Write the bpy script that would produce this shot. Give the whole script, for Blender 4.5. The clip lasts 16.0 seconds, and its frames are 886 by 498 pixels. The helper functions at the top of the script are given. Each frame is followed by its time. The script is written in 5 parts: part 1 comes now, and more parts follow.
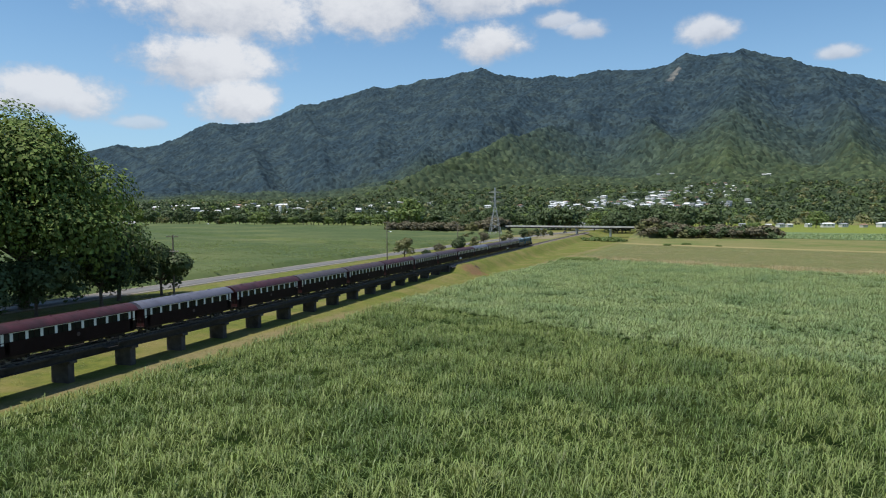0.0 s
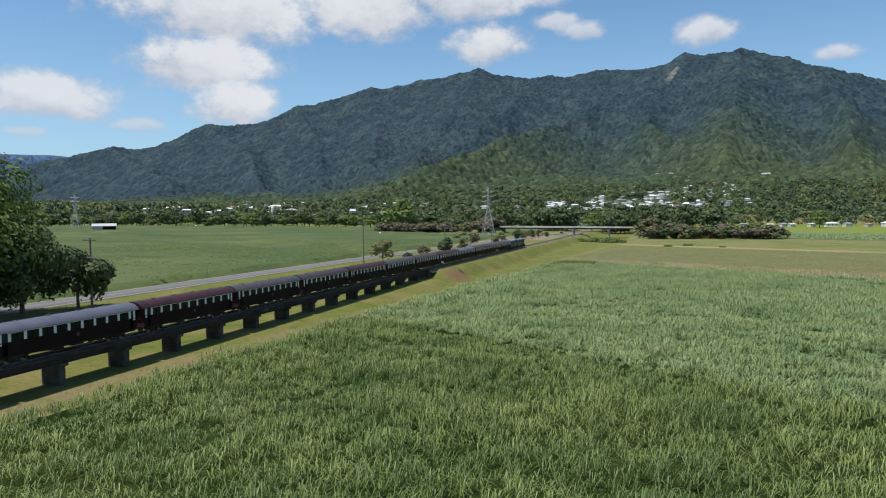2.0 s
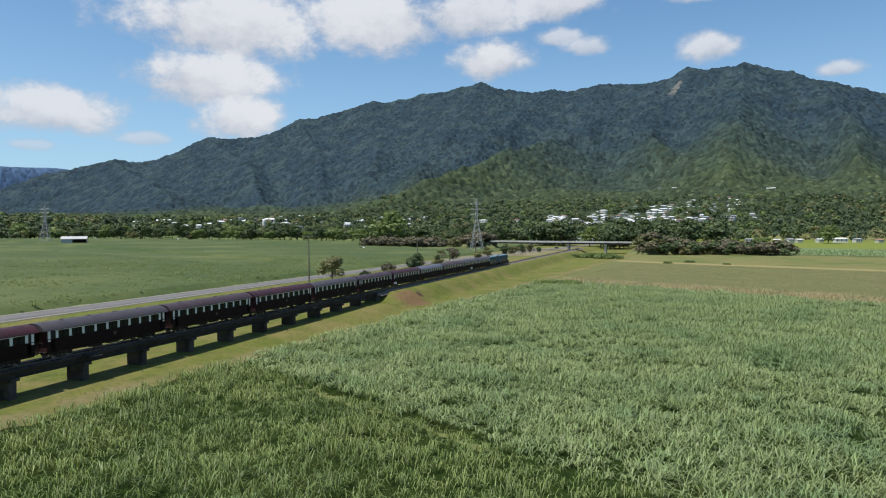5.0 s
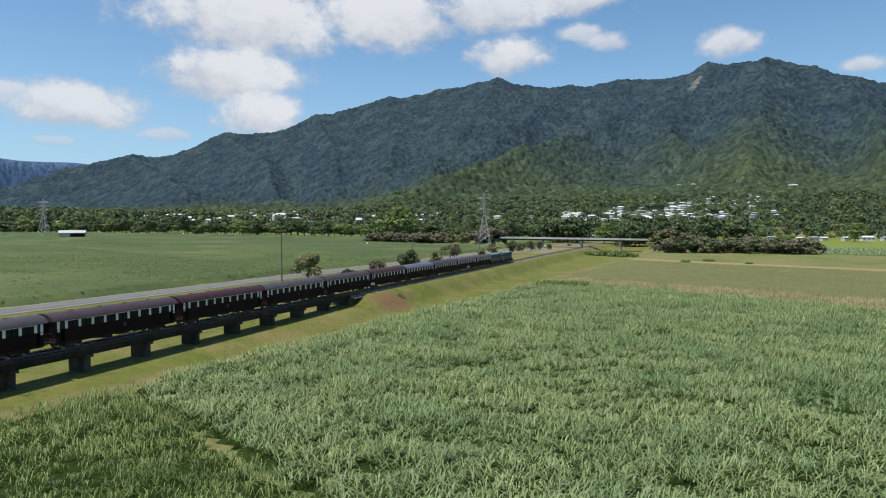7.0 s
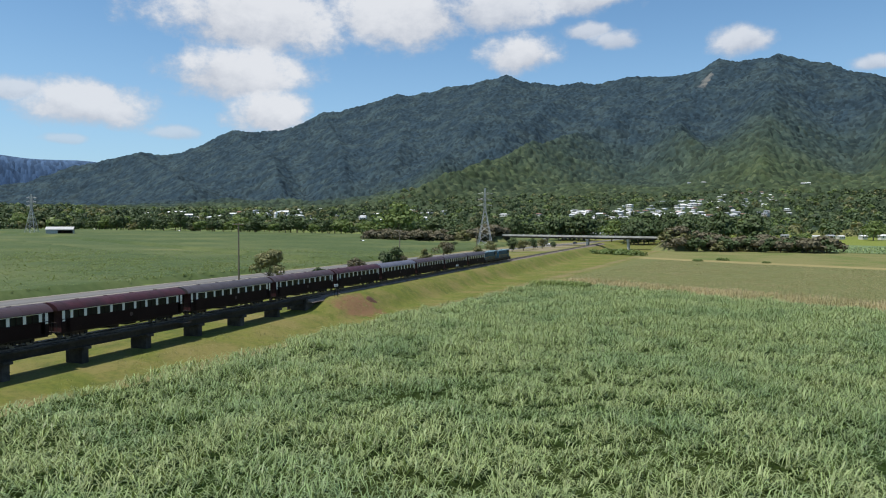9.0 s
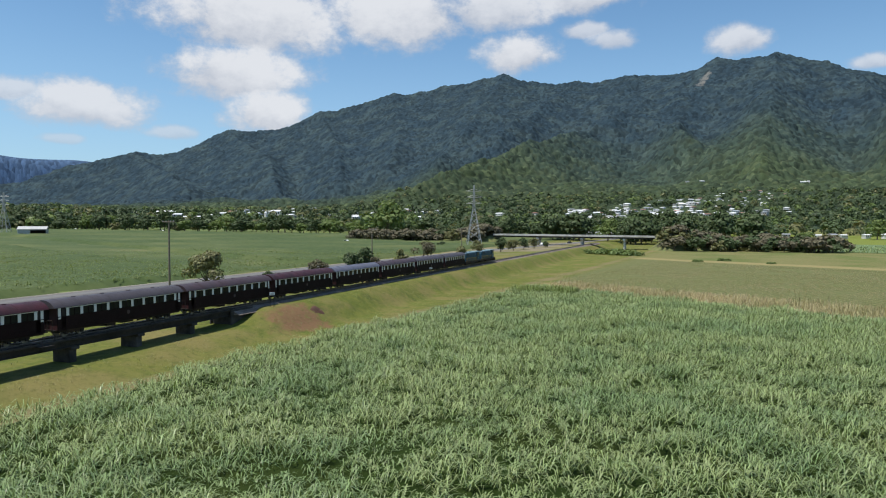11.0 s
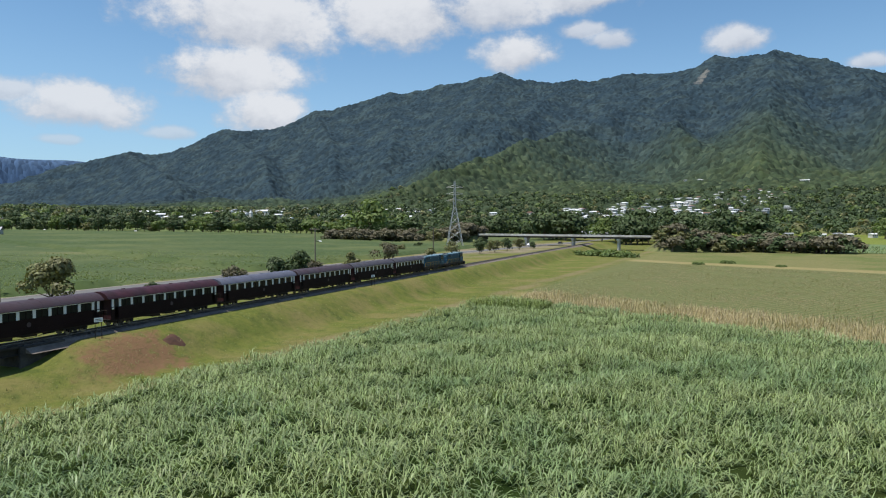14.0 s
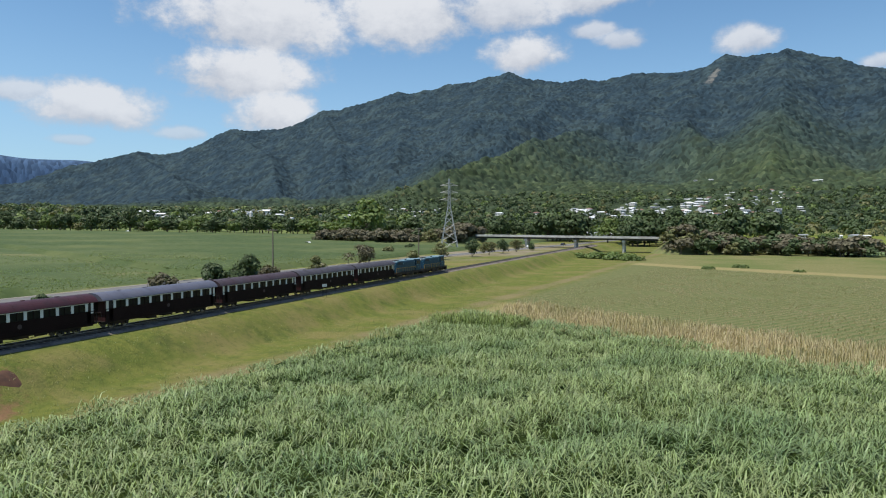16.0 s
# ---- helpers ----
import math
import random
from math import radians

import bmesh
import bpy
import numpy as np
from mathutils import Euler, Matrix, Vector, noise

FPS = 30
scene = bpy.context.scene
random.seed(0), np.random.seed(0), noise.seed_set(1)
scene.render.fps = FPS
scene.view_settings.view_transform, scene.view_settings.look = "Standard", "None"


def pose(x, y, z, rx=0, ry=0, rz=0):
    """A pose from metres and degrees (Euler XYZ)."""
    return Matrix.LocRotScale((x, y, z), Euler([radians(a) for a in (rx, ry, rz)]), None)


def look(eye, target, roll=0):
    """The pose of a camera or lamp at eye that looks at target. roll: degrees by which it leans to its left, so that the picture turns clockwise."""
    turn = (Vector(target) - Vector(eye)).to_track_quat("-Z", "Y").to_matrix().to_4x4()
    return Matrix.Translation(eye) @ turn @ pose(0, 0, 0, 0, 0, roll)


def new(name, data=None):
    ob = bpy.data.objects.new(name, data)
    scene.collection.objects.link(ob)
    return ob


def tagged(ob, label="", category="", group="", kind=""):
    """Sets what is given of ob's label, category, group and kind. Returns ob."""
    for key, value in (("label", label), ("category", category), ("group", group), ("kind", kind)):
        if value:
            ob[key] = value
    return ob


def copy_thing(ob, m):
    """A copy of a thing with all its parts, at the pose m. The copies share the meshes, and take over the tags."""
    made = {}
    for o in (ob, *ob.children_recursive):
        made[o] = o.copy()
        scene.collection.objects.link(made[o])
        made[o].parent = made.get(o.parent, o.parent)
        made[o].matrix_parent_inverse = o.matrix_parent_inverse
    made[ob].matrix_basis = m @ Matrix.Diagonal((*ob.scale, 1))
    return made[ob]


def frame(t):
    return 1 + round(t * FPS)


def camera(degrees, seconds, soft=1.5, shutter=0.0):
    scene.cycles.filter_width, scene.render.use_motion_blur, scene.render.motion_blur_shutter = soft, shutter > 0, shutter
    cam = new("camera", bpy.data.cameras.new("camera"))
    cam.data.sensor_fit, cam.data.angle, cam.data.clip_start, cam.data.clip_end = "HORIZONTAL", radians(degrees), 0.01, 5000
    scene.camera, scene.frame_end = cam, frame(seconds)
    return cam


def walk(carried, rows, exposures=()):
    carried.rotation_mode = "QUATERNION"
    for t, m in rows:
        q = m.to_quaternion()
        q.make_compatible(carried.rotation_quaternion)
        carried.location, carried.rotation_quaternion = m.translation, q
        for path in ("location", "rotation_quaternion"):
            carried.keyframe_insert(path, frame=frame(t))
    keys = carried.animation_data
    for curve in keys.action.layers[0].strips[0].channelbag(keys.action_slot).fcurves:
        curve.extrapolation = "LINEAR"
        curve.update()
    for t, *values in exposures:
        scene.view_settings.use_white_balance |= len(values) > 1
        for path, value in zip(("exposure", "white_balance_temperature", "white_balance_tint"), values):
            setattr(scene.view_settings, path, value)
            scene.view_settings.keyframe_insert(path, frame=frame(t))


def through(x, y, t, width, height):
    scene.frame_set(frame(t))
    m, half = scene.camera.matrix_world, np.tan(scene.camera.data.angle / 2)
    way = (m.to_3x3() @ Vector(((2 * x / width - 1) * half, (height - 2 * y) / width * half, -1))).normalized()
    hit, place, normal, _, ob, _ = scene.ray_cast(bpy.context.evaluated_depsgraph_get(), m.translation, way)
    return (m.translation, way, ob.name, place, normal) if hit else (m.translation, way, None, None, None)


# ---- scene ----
# ======== camera ========
cam = camera(64.9, 16.0, soft=1.1)
PATH = [
    (0, look((58.66, 0.03, 17.19), (52.60, 19.06, 16.23), -0.3)),
    (0.5, look((57.97, 4.77, 17.14), (51.92, 23.80, 16.18), -0.4)),
    (1, look((57.61, 9.56, 17.02), (51.56, 28.60, 16.05), -0.5)),
    (1.5, look((57.51, 14.42, 16.91), (51.47, 33.46, 15.93), -0.5)),
    (2, look((57.67, 19.30, 16.76), (51.64, 38.35, 15.83), -0.5)),
    (2.5, look((57.98, 24.24, 16.65), (51.96, 43.29, 15.83), -0.5)),
    (3, look((58.38, 29.23, 16.55), (52.37, 48.30, 15.82), -0.5)),
    (3.5, look((58.83, 34.17, 16.47), (52.84, 53.24, 15.84), -0.4)),
    (4, look((59.24, 39.15, 16.42), (53.25, 58.22, 15.88), -0.4)),
    (6.5, look((60.17, 64.13, 16.12), (53.68, 83.04, 15.54), -0.0)),
    (7, look((60.10, 68.87, 15.96), (53.52, 87.74, 15.33), -0.0)),
    (7.5, look((59.96, 73.80, 15.77), (53.27, 92.64, 15.12), 0.0)),
    (8, look((59.78, 78.77, 15.50), (53.01, 97.58, 14.85), 0.0)),
    (8.5, look((59.50, 83.78, 15.21), (52.70, 102.58, 14.55), 0.1)),
    (9, look((59.18, 88.78, 14.91), (52.36, 107.57, 14.24), 0.1)),
    (11.5, look((58.26, 112.96, 14.48), (51.50, 131.77, 13.80), 0.0)),
    (12, look((58.00, 118.07, 14.36), (51.25, 136.88, 13.68), 0.0)),
    (12.5, look((57.87, 123.25, 14.25), (51.14, 142.07, 13.56), 0.1)),
    (13, look((57.81, 128.34, 14.23), (51.08, 147.16, 13.54), -0.0)),
    (13.5, look((57.79, 133.52, 14.21), (51.06, 152.34, 13.53), -0.1)),
    (14, look((57.83, 138.67, 14.18), (51.10, 157.50, 13.50), -0.1)),
    (14.5, look((57.90, 143.87, 14.17), (51.18, 162.69, 13.48), -0.0)),
    (15, look((57.95, 148.98, 14.19), (51.17, 167.79, 13.50), -0.0)),
    (15.5, look((58.02, 153.98, 14.21), (51.12, 172.74, 13.53), -0.0)),
    (16, look((58.04, 159.01, 14.23), (51.07, 177.74, 13.56), -0.0)),
]
walk(cam, PATH)

# ======== world, sun ========
SUN_TO = Vector((-0.25, -0.24, 0.94)).normalized()
world = bpy.data.worlds.new("sky")
scene.world = world
world.use_nodes = True
scene.view_settings.exposure = 0.0


class Nodes:
    """Short-hand for node graphs."""

    def __init__(self, tree):
        self.tree = tree

    def add(self, kind):
        return self.tree.nodes.new(kind)

    def put(self, value, socket):
        if isinstance(value, bpy.types.NodeSocket):
            self.tree.links.new(value, socket)
        else:
            socket.default_value = value

    def math(self, op, a, b=0.0, c=0.0, clamp=False):
        n = self.add("ShaderNodeMath")
        n.operation, n.use_clamp = op, clamp
        for s, v in zip(n.inputs, (a, b, c)):
            self.put(v, s)
        return n.outputs[0]

    def noise(self, vec, scale, detail=4.0, rough=0.55, dims="3D"):
        n = self.add("ShaderNodeTexNoise")
        n.noise_dimensions = dims
        if vec is not None:
            self.put(vec, n.inputs["Vector"])
        n.inputs["Scale"].default_value = scale
        n.inputs["Detail"].default_value = detail
        n.inputs["Roughness"].default_value = rough
        return n.outputs["Fac"]

    def ramp(self, fac, lo, hi, a=0.0, b=1.0):
        n = self.add("ShaderNodeMapRange")
        n.interpolation_type = "SMOOTHSTEP"
        for s, v in zip(n.inputs, (fac, lo, hi, a, b)):
            self.put(v, s)
        return n.outputs[0]

    def mix(self, fac, a, b, blend="MIX"):
        n = self.add("ShaderNodeMix")
        n.data_type, n.blend_type = "RGBA", blend
        self.put(fac, n.inputs[0])
        for s, v in ((n.inputs[6], a), (n.inputs[7], b)):
            self.put((*v, 1) if isinstance(v, tuple) and len(v) == 3 else v, s)
        return n.outputs[2]


def build_sky():
    g = Nodes(world.node_tree)
    sky = g.add("ShaderNodeTexSky")
    sky.sky_type, sky.sun_disc = "NISHITA", False
    sky.sun_elevation = math.asin(SUN_TO.z)
    sky.sun_rotation = math.atan2(SUN_TO.x, SUN_TO.y)
    sky.dust_density, sky.ozone_density = 0.6, 2.0
    way = g.add("ShaderNodeTexCoord").outputs["Generated"]
    sep = g.add("ShaderNodeSeparateXYZ")
    g.put(way, sep.inputs[0])
    az = g.math("ARCTAN2", sep.outputs[0], sep.outputs[1])
    flat = g.math("SQRT", g.math("ADD", g.math("POWER", sep.outputs[0], 2.0), g.math("POWER", sep.outputs[1], 2.0)))
    el = g.math("DIVIDE", sep.outputs[2], g.math("MAXIMUM", flat, 0.02))
    comb = g.add("ShaderNodeCombineXYZ")
    g.put(az, comb.inputs[0])
    g.put(g.math("MULTIPLY", el, 1.25), comb.inputs[1])
    warp = g.noise(comb.outputs[0], 5.5, 7.0, 0.6)
    fine = g.noise(comb.outputs[0], 22.0, 6.0, 0.65)
    edge = g.math("ADD", g.math("MULTIPLY", g.math("SUBTRACT", warp, 0.5), 2.0), g.math("MULTIPLY", g.math("SUBTRACT", fine, 0.5), 0.75))
    # cumulus heaps: bearing and height (degrees, rise), half width, half height, thickness
    heaps = [(-35.4, .282, 8.2, .070, 1.0), (-36.9, .206, 6.2, .048, 1.0), (-33.8, .155, 3.5, .036, 1.0), (-8.6, .318, 4.6, .034, .95), (-23.0, .300, 7.2, .052, 1.0),
             (-15.8, .305, 6.0, .042, .95), (-13.6, .240, 3.6, .038, 1.0), (-8.3, .271, 2.4, .015, .8), (-6.2, .256, 2.3, .018, .8),
             (3.2, .243, 2.4, .026, .9), (11.8, .198, 1.9, .015, .8), (-47.0, .152, 5.0, .036, .95), (-51.5, .165, 2.6, .020, .8),
             (-40.8, .124, 1.7, .012, .6), (3.5, .312, 5.0, .012, .7), (-48.3, .108, 1.6, .008, .5), (40.0, .25, 9.0, .06, .9), (75.0, .3, 12.0, .06, .9),
             (-95.0, .3, 12.0, .06, .9), (150.0, .3, 14.0, .06, .9)]
    cover, top = 0.0, 0.0
    for a, h, w, t, thick in heaps:
        dx = g.math("DIVIDE", g.math("SUBTRACT", az, radians(a)), radians(w))
        dy = g.math("DIVIDE", g.math("SUBTRACT", el, h), t)
        # flat below, heaped above
        low = g.math("MULTIPLY", g.math("MINIMUM", dy, 0.0), 1.25)
        dyy = g.math("ADD", low, g.math("MAXIMUM", dy, 0.0))
        d = g.math("SQRT", g.math("ADD", g.math("POWER", g.math("ABSOLUTE", dx), 2.0), g.math("POWER", g.math("ABSOLUTE", dyy), 2.0)))
        m = g.math("MULTIPLY", g.ramp(g.math("ADD", g.math("SUBTRACT", 1.0, d), edge), -0.16, 0.5), thick)
        cover = g.math("MAXIMUM", cover, m)
        lit = g.math("MULTIPLY", m, g.ramp(g.math("ADD", dy, g.math("MULTIPLY", edge, 1.2)), -0.9, 0.35))
        top = g.math("MAXIMUM", top, lit)
    body = g.mix(top, (4.9, 5.3, 6.1), (7.7, 7.9, 8.3))
    blue = g.mix(1.0, sky.outputs[0], (SKY_TINT[0], SKY_TINT[1], SKY_TINT[2]), "MULTIPLY")
    # thin bright haze low over the horizon
    pale = g.mix(g.ramp(el, 0.0, 0.32, 0.45, 0.0), blue, (4.3, 6.3, 9.0))
    col = g.mix(g.math("MULTIPLY", cover, 0.96), pale, body)
    back = world.node_tree.nodes["Background"]
    g.put(col, back.inputs[0])
    back.inputs[1].default_value = 0.1


SKY_TINT = (0.98, 1.25, 1.36)
build_sky()
sun = new("sun", bpy.data.lights.new("sun", "SUN"))
sun.data.energy, sun.data.angle, sun.data.color = 5.0, radians(0.5), (1.0, 0.95, 0.87)
sun.matrix_world = look(SUN_TO * 100, (0, 0, 0))


# ======== materials ========
def surface(name, base, other, scale=1.0, rough=0.85, bump=0.0, bump_scale=None, third=None, third_scale=0.05, metal=0.0, spec=0.3, island=0.0, objects=0.0, coat=0.0):
    """Two tones mixed by grain, a third in large stains; relief; variation by piece."""
    m = bpy.data.materials.new(name)
    m.use_nodes = True
    g = Nodes(m.node_tree)
    out = m.node_tree.nodes["Principled BSDF"]
    co = g.add("ShaderNodeTexCoord").outputs["Object"]
    grain = g.noise(co, scale, 5.0, 0.6)
    col = g.mix(g.ramp(grain, 0.3, 0.7), base, other)
    if third:
        col = g.mix(g.ramp(g.noise(co, third_scale, 4.0, 0.6), 0.42, 0.68), col, third)
    if island or objects:
        r = g.add("ShaderNodeNewGeometry").outputs["Random Per Island"] if island else g.add("ShaderNodeObjectInfo").outputs["Random"]
        k = island or objects
        v = g.add("ShaderNodeHueSaturation")
        g.put(g.math("MULTIPLY_ADD", r, 2 * k, 1 - k), v.inputs["Value"])
        g.put(g.math("MULTIPLY_ADD", r, 0.05 * k, 0.5 - 0.025 * k), v.inputs["Hue"])
        v.inputs["Saturation"].default_value = 0.88
        g.put(col, v.inputs["Color"])
        col = v.outputs[0]
    g.put(col, out.inputs["Base Color"])
    g.put(g.ramp(grain, 0.2, 0.8, rough - 0.08, min(1.0, rough + 0.08)), out.inputs["Roughness"])
    out.inputs["Metallic"].default_value = metal
    out.inputs["Specular IOR Level"].default_value = spec
    out.inputs["Coat Weight"].default_value = coat
    if bump:
        b = g.add("ShaderNodeBump")
        b.inputs["Strength"].default_value = min(1.0, bump)
        b.inputs["Distance"].default_value = max(0.02, bump * 0.1)
        g.put(g.noise(co, bump_scale or scale * 3, 4.0, 0.6), b.inputs["Height"])
        g.put(b.outputs[0], out.inputs["Normal"])
    return m


def leafy(name, base, other, third, scale=0.12, rough=0.5, through=0.25, island=0.35, objects=0.0):
    """Leaves: tone by leaf, by clump and by plant, and some light let through."""
    m = surface(name, base, other, scale, rough, 0.0, third=third, third_scale=scale * 0.3, spec=0.25, island=island, objects=objects)
    g = Nodes(m.node_tree)
    out = m.node_tree.nodes["Principled BSDF"]
    col = out.inputs["Base Color"].links[0].from_socket
    tr = g.add("ShaderNodeBsdfTranslucent")
    g.put(g.mix(1.0, col, (1.2, 1.25, 0.6), "MULTIPLY"), tr.inputs[0])
    mx = g.add("ShaderNodeMixShader")
    mx.inputs[0].default_value = through
    g.put(out.outputs[0], mx.inputs[1])
    g.put(tr.outputs[0], mx.inputs[2])
    g.put(mx.outputs[0], m.node_tree.nodes["Material Output"].inputs[0])
    return m


def forest_material(name, tones, crown=11.0):
    """Closed forest seen from far: crowns with their own tone and round relief."""
    m = bpy.data.materials.new(name)
    m.use_nodes = True
    g = Nodes(m.node_tree)
    out = m.node_tree.nodes["Principled BSDF"]
    co = g.add("ShaderNodeTexCoord").outputs["Object"]
    vor = g.add("ShaderNodeTexVoronoi")
    vor.voronoi_dimensions = "2D"
    g.put(co, vor.inputs["Vector"])
    vor.inputs["Scale"].default_value = 1.0 / crown
    big = g.noise(co, 0.0022, 5.0, 0.6)
    mid = g.noise(co, 0.012, 4.0, 0.6)
    sep = g.add("ShaderNodeSeparateColor")
    g.put(vor.outputs["Color"], sep.inputs[0])
    col = g.mix(g.ramp(big, 0.38, 0.62), tones[0], tones[1])
    col = g.mix(g.math("MULTIPLY", g.ramp(mid, 0.45, 0.7), 0.7), col, tones[2])
    col = g.mix(g.math("MULTIPLY", g.ramp(sep.outputs[0], 0.6, 1.0), 0.7), col, tones[3])
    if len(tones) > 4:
        # distance haze and cloud shade put into the colour: bluer, darker farther off
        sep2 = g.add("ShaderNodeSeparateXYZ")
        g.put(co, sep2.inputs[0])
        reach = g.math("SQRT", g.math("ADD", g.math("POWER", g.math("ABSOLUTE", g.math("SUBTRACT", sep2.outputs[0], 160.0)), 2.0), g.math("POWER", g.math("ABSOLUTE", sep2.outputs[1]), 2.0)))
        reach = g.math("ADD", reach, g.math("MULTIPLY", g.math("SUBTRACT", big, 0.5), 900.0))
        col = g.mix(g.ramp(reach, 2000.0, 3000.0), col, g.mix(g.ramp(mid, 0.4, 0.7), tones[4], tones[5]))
    # every crown a little lighter or darker
    tone = g.add("ShaderNodeHueSaturation")
    g.put(g.math("MULTIPLY_ADD", sep.outputs[1], 0.7, 0.65), tone.inputs["Value"])
    g.put(col, tone.inputs["Color"])
    col = tone.outputs[0]
    if len(tones) > 4:
        # the bare rock face below the eastern summit
        fx = g.math("DIVIDE", g.math("ADD", g.math("SUBTRACT", sep2.outputs[0], 92.0), g.math("MULTIPLY", g.math("SUBTRACT", sep2.outputs[1], 3440.0), -0.35)), 24.0)
        fy = g.math("DIVIDE", g.math("SUBTRACT", sep2.outputs[1], 3440.0), 90.0)
        rock = g.math("ADD", g.math("ADD", g.math("MULTIPLY", fx, fx), g.math("MULTIPLY", fy, fy)), g.math("MULTIPLY", g.math("SUBTRACT", g.noise(co, 0.03, 4.0, 0.7), 0.5), 5.0))
        col = g.mix(g.ramp(rock, 0.0, 0.9, 0.85, 0.0), col, (0.17, 0.165, 0.15))
    g.put(col, out.inputs["Base Color"])
    out.inputs["Roughness"].default_value = 0.9
    out.inputs["Specular IOR Level"].default_value = 0.08
    b = g.add("ShaderNodeBump")
    b.inputs["Strength"].default_value = 1.0
    b.inputs["Distance"].default_value = 2.0
    height = g.math("ADD", g.math("SUBTRACT", 1.0, vor.outputs["Distance"]), g.math("MULTIPLY", g.noise(co, 0.35, 3.0, 0.6), 0.9))
    g.put(height, b.inputs["Height"])
    g.put(b.outputs[0], out.inputs["Normal"])
    return m


def painted_loco():
    """Deep blue enamel with pale turquoise hand-painted patches."""
    m = surface("loco_paint", (0.01, 0.045, 0.08), (0.018, 0.085, 0.14), 0.8, 0.5, 0.0, third=(0.008, 0.022, 0.05), third_scale=0.7, spec=0.3)
    g = Nodes(m.node_tree)
    out = m.node_tree.nodes["Principled BSDF"]
    col = out.inputs["Base Color"].links[0].from_socket
    co = g.add("ShaderNodeTexCoord").outputs["Object"]
    n = g.noise(co, 1.1, 3.0, 0.7)
    g.put(g.mix(g.ramp(n, 0.6, 0.64), col, (0.16, 0.36, 0.42)), out.inputs["Base Color"])
    return m


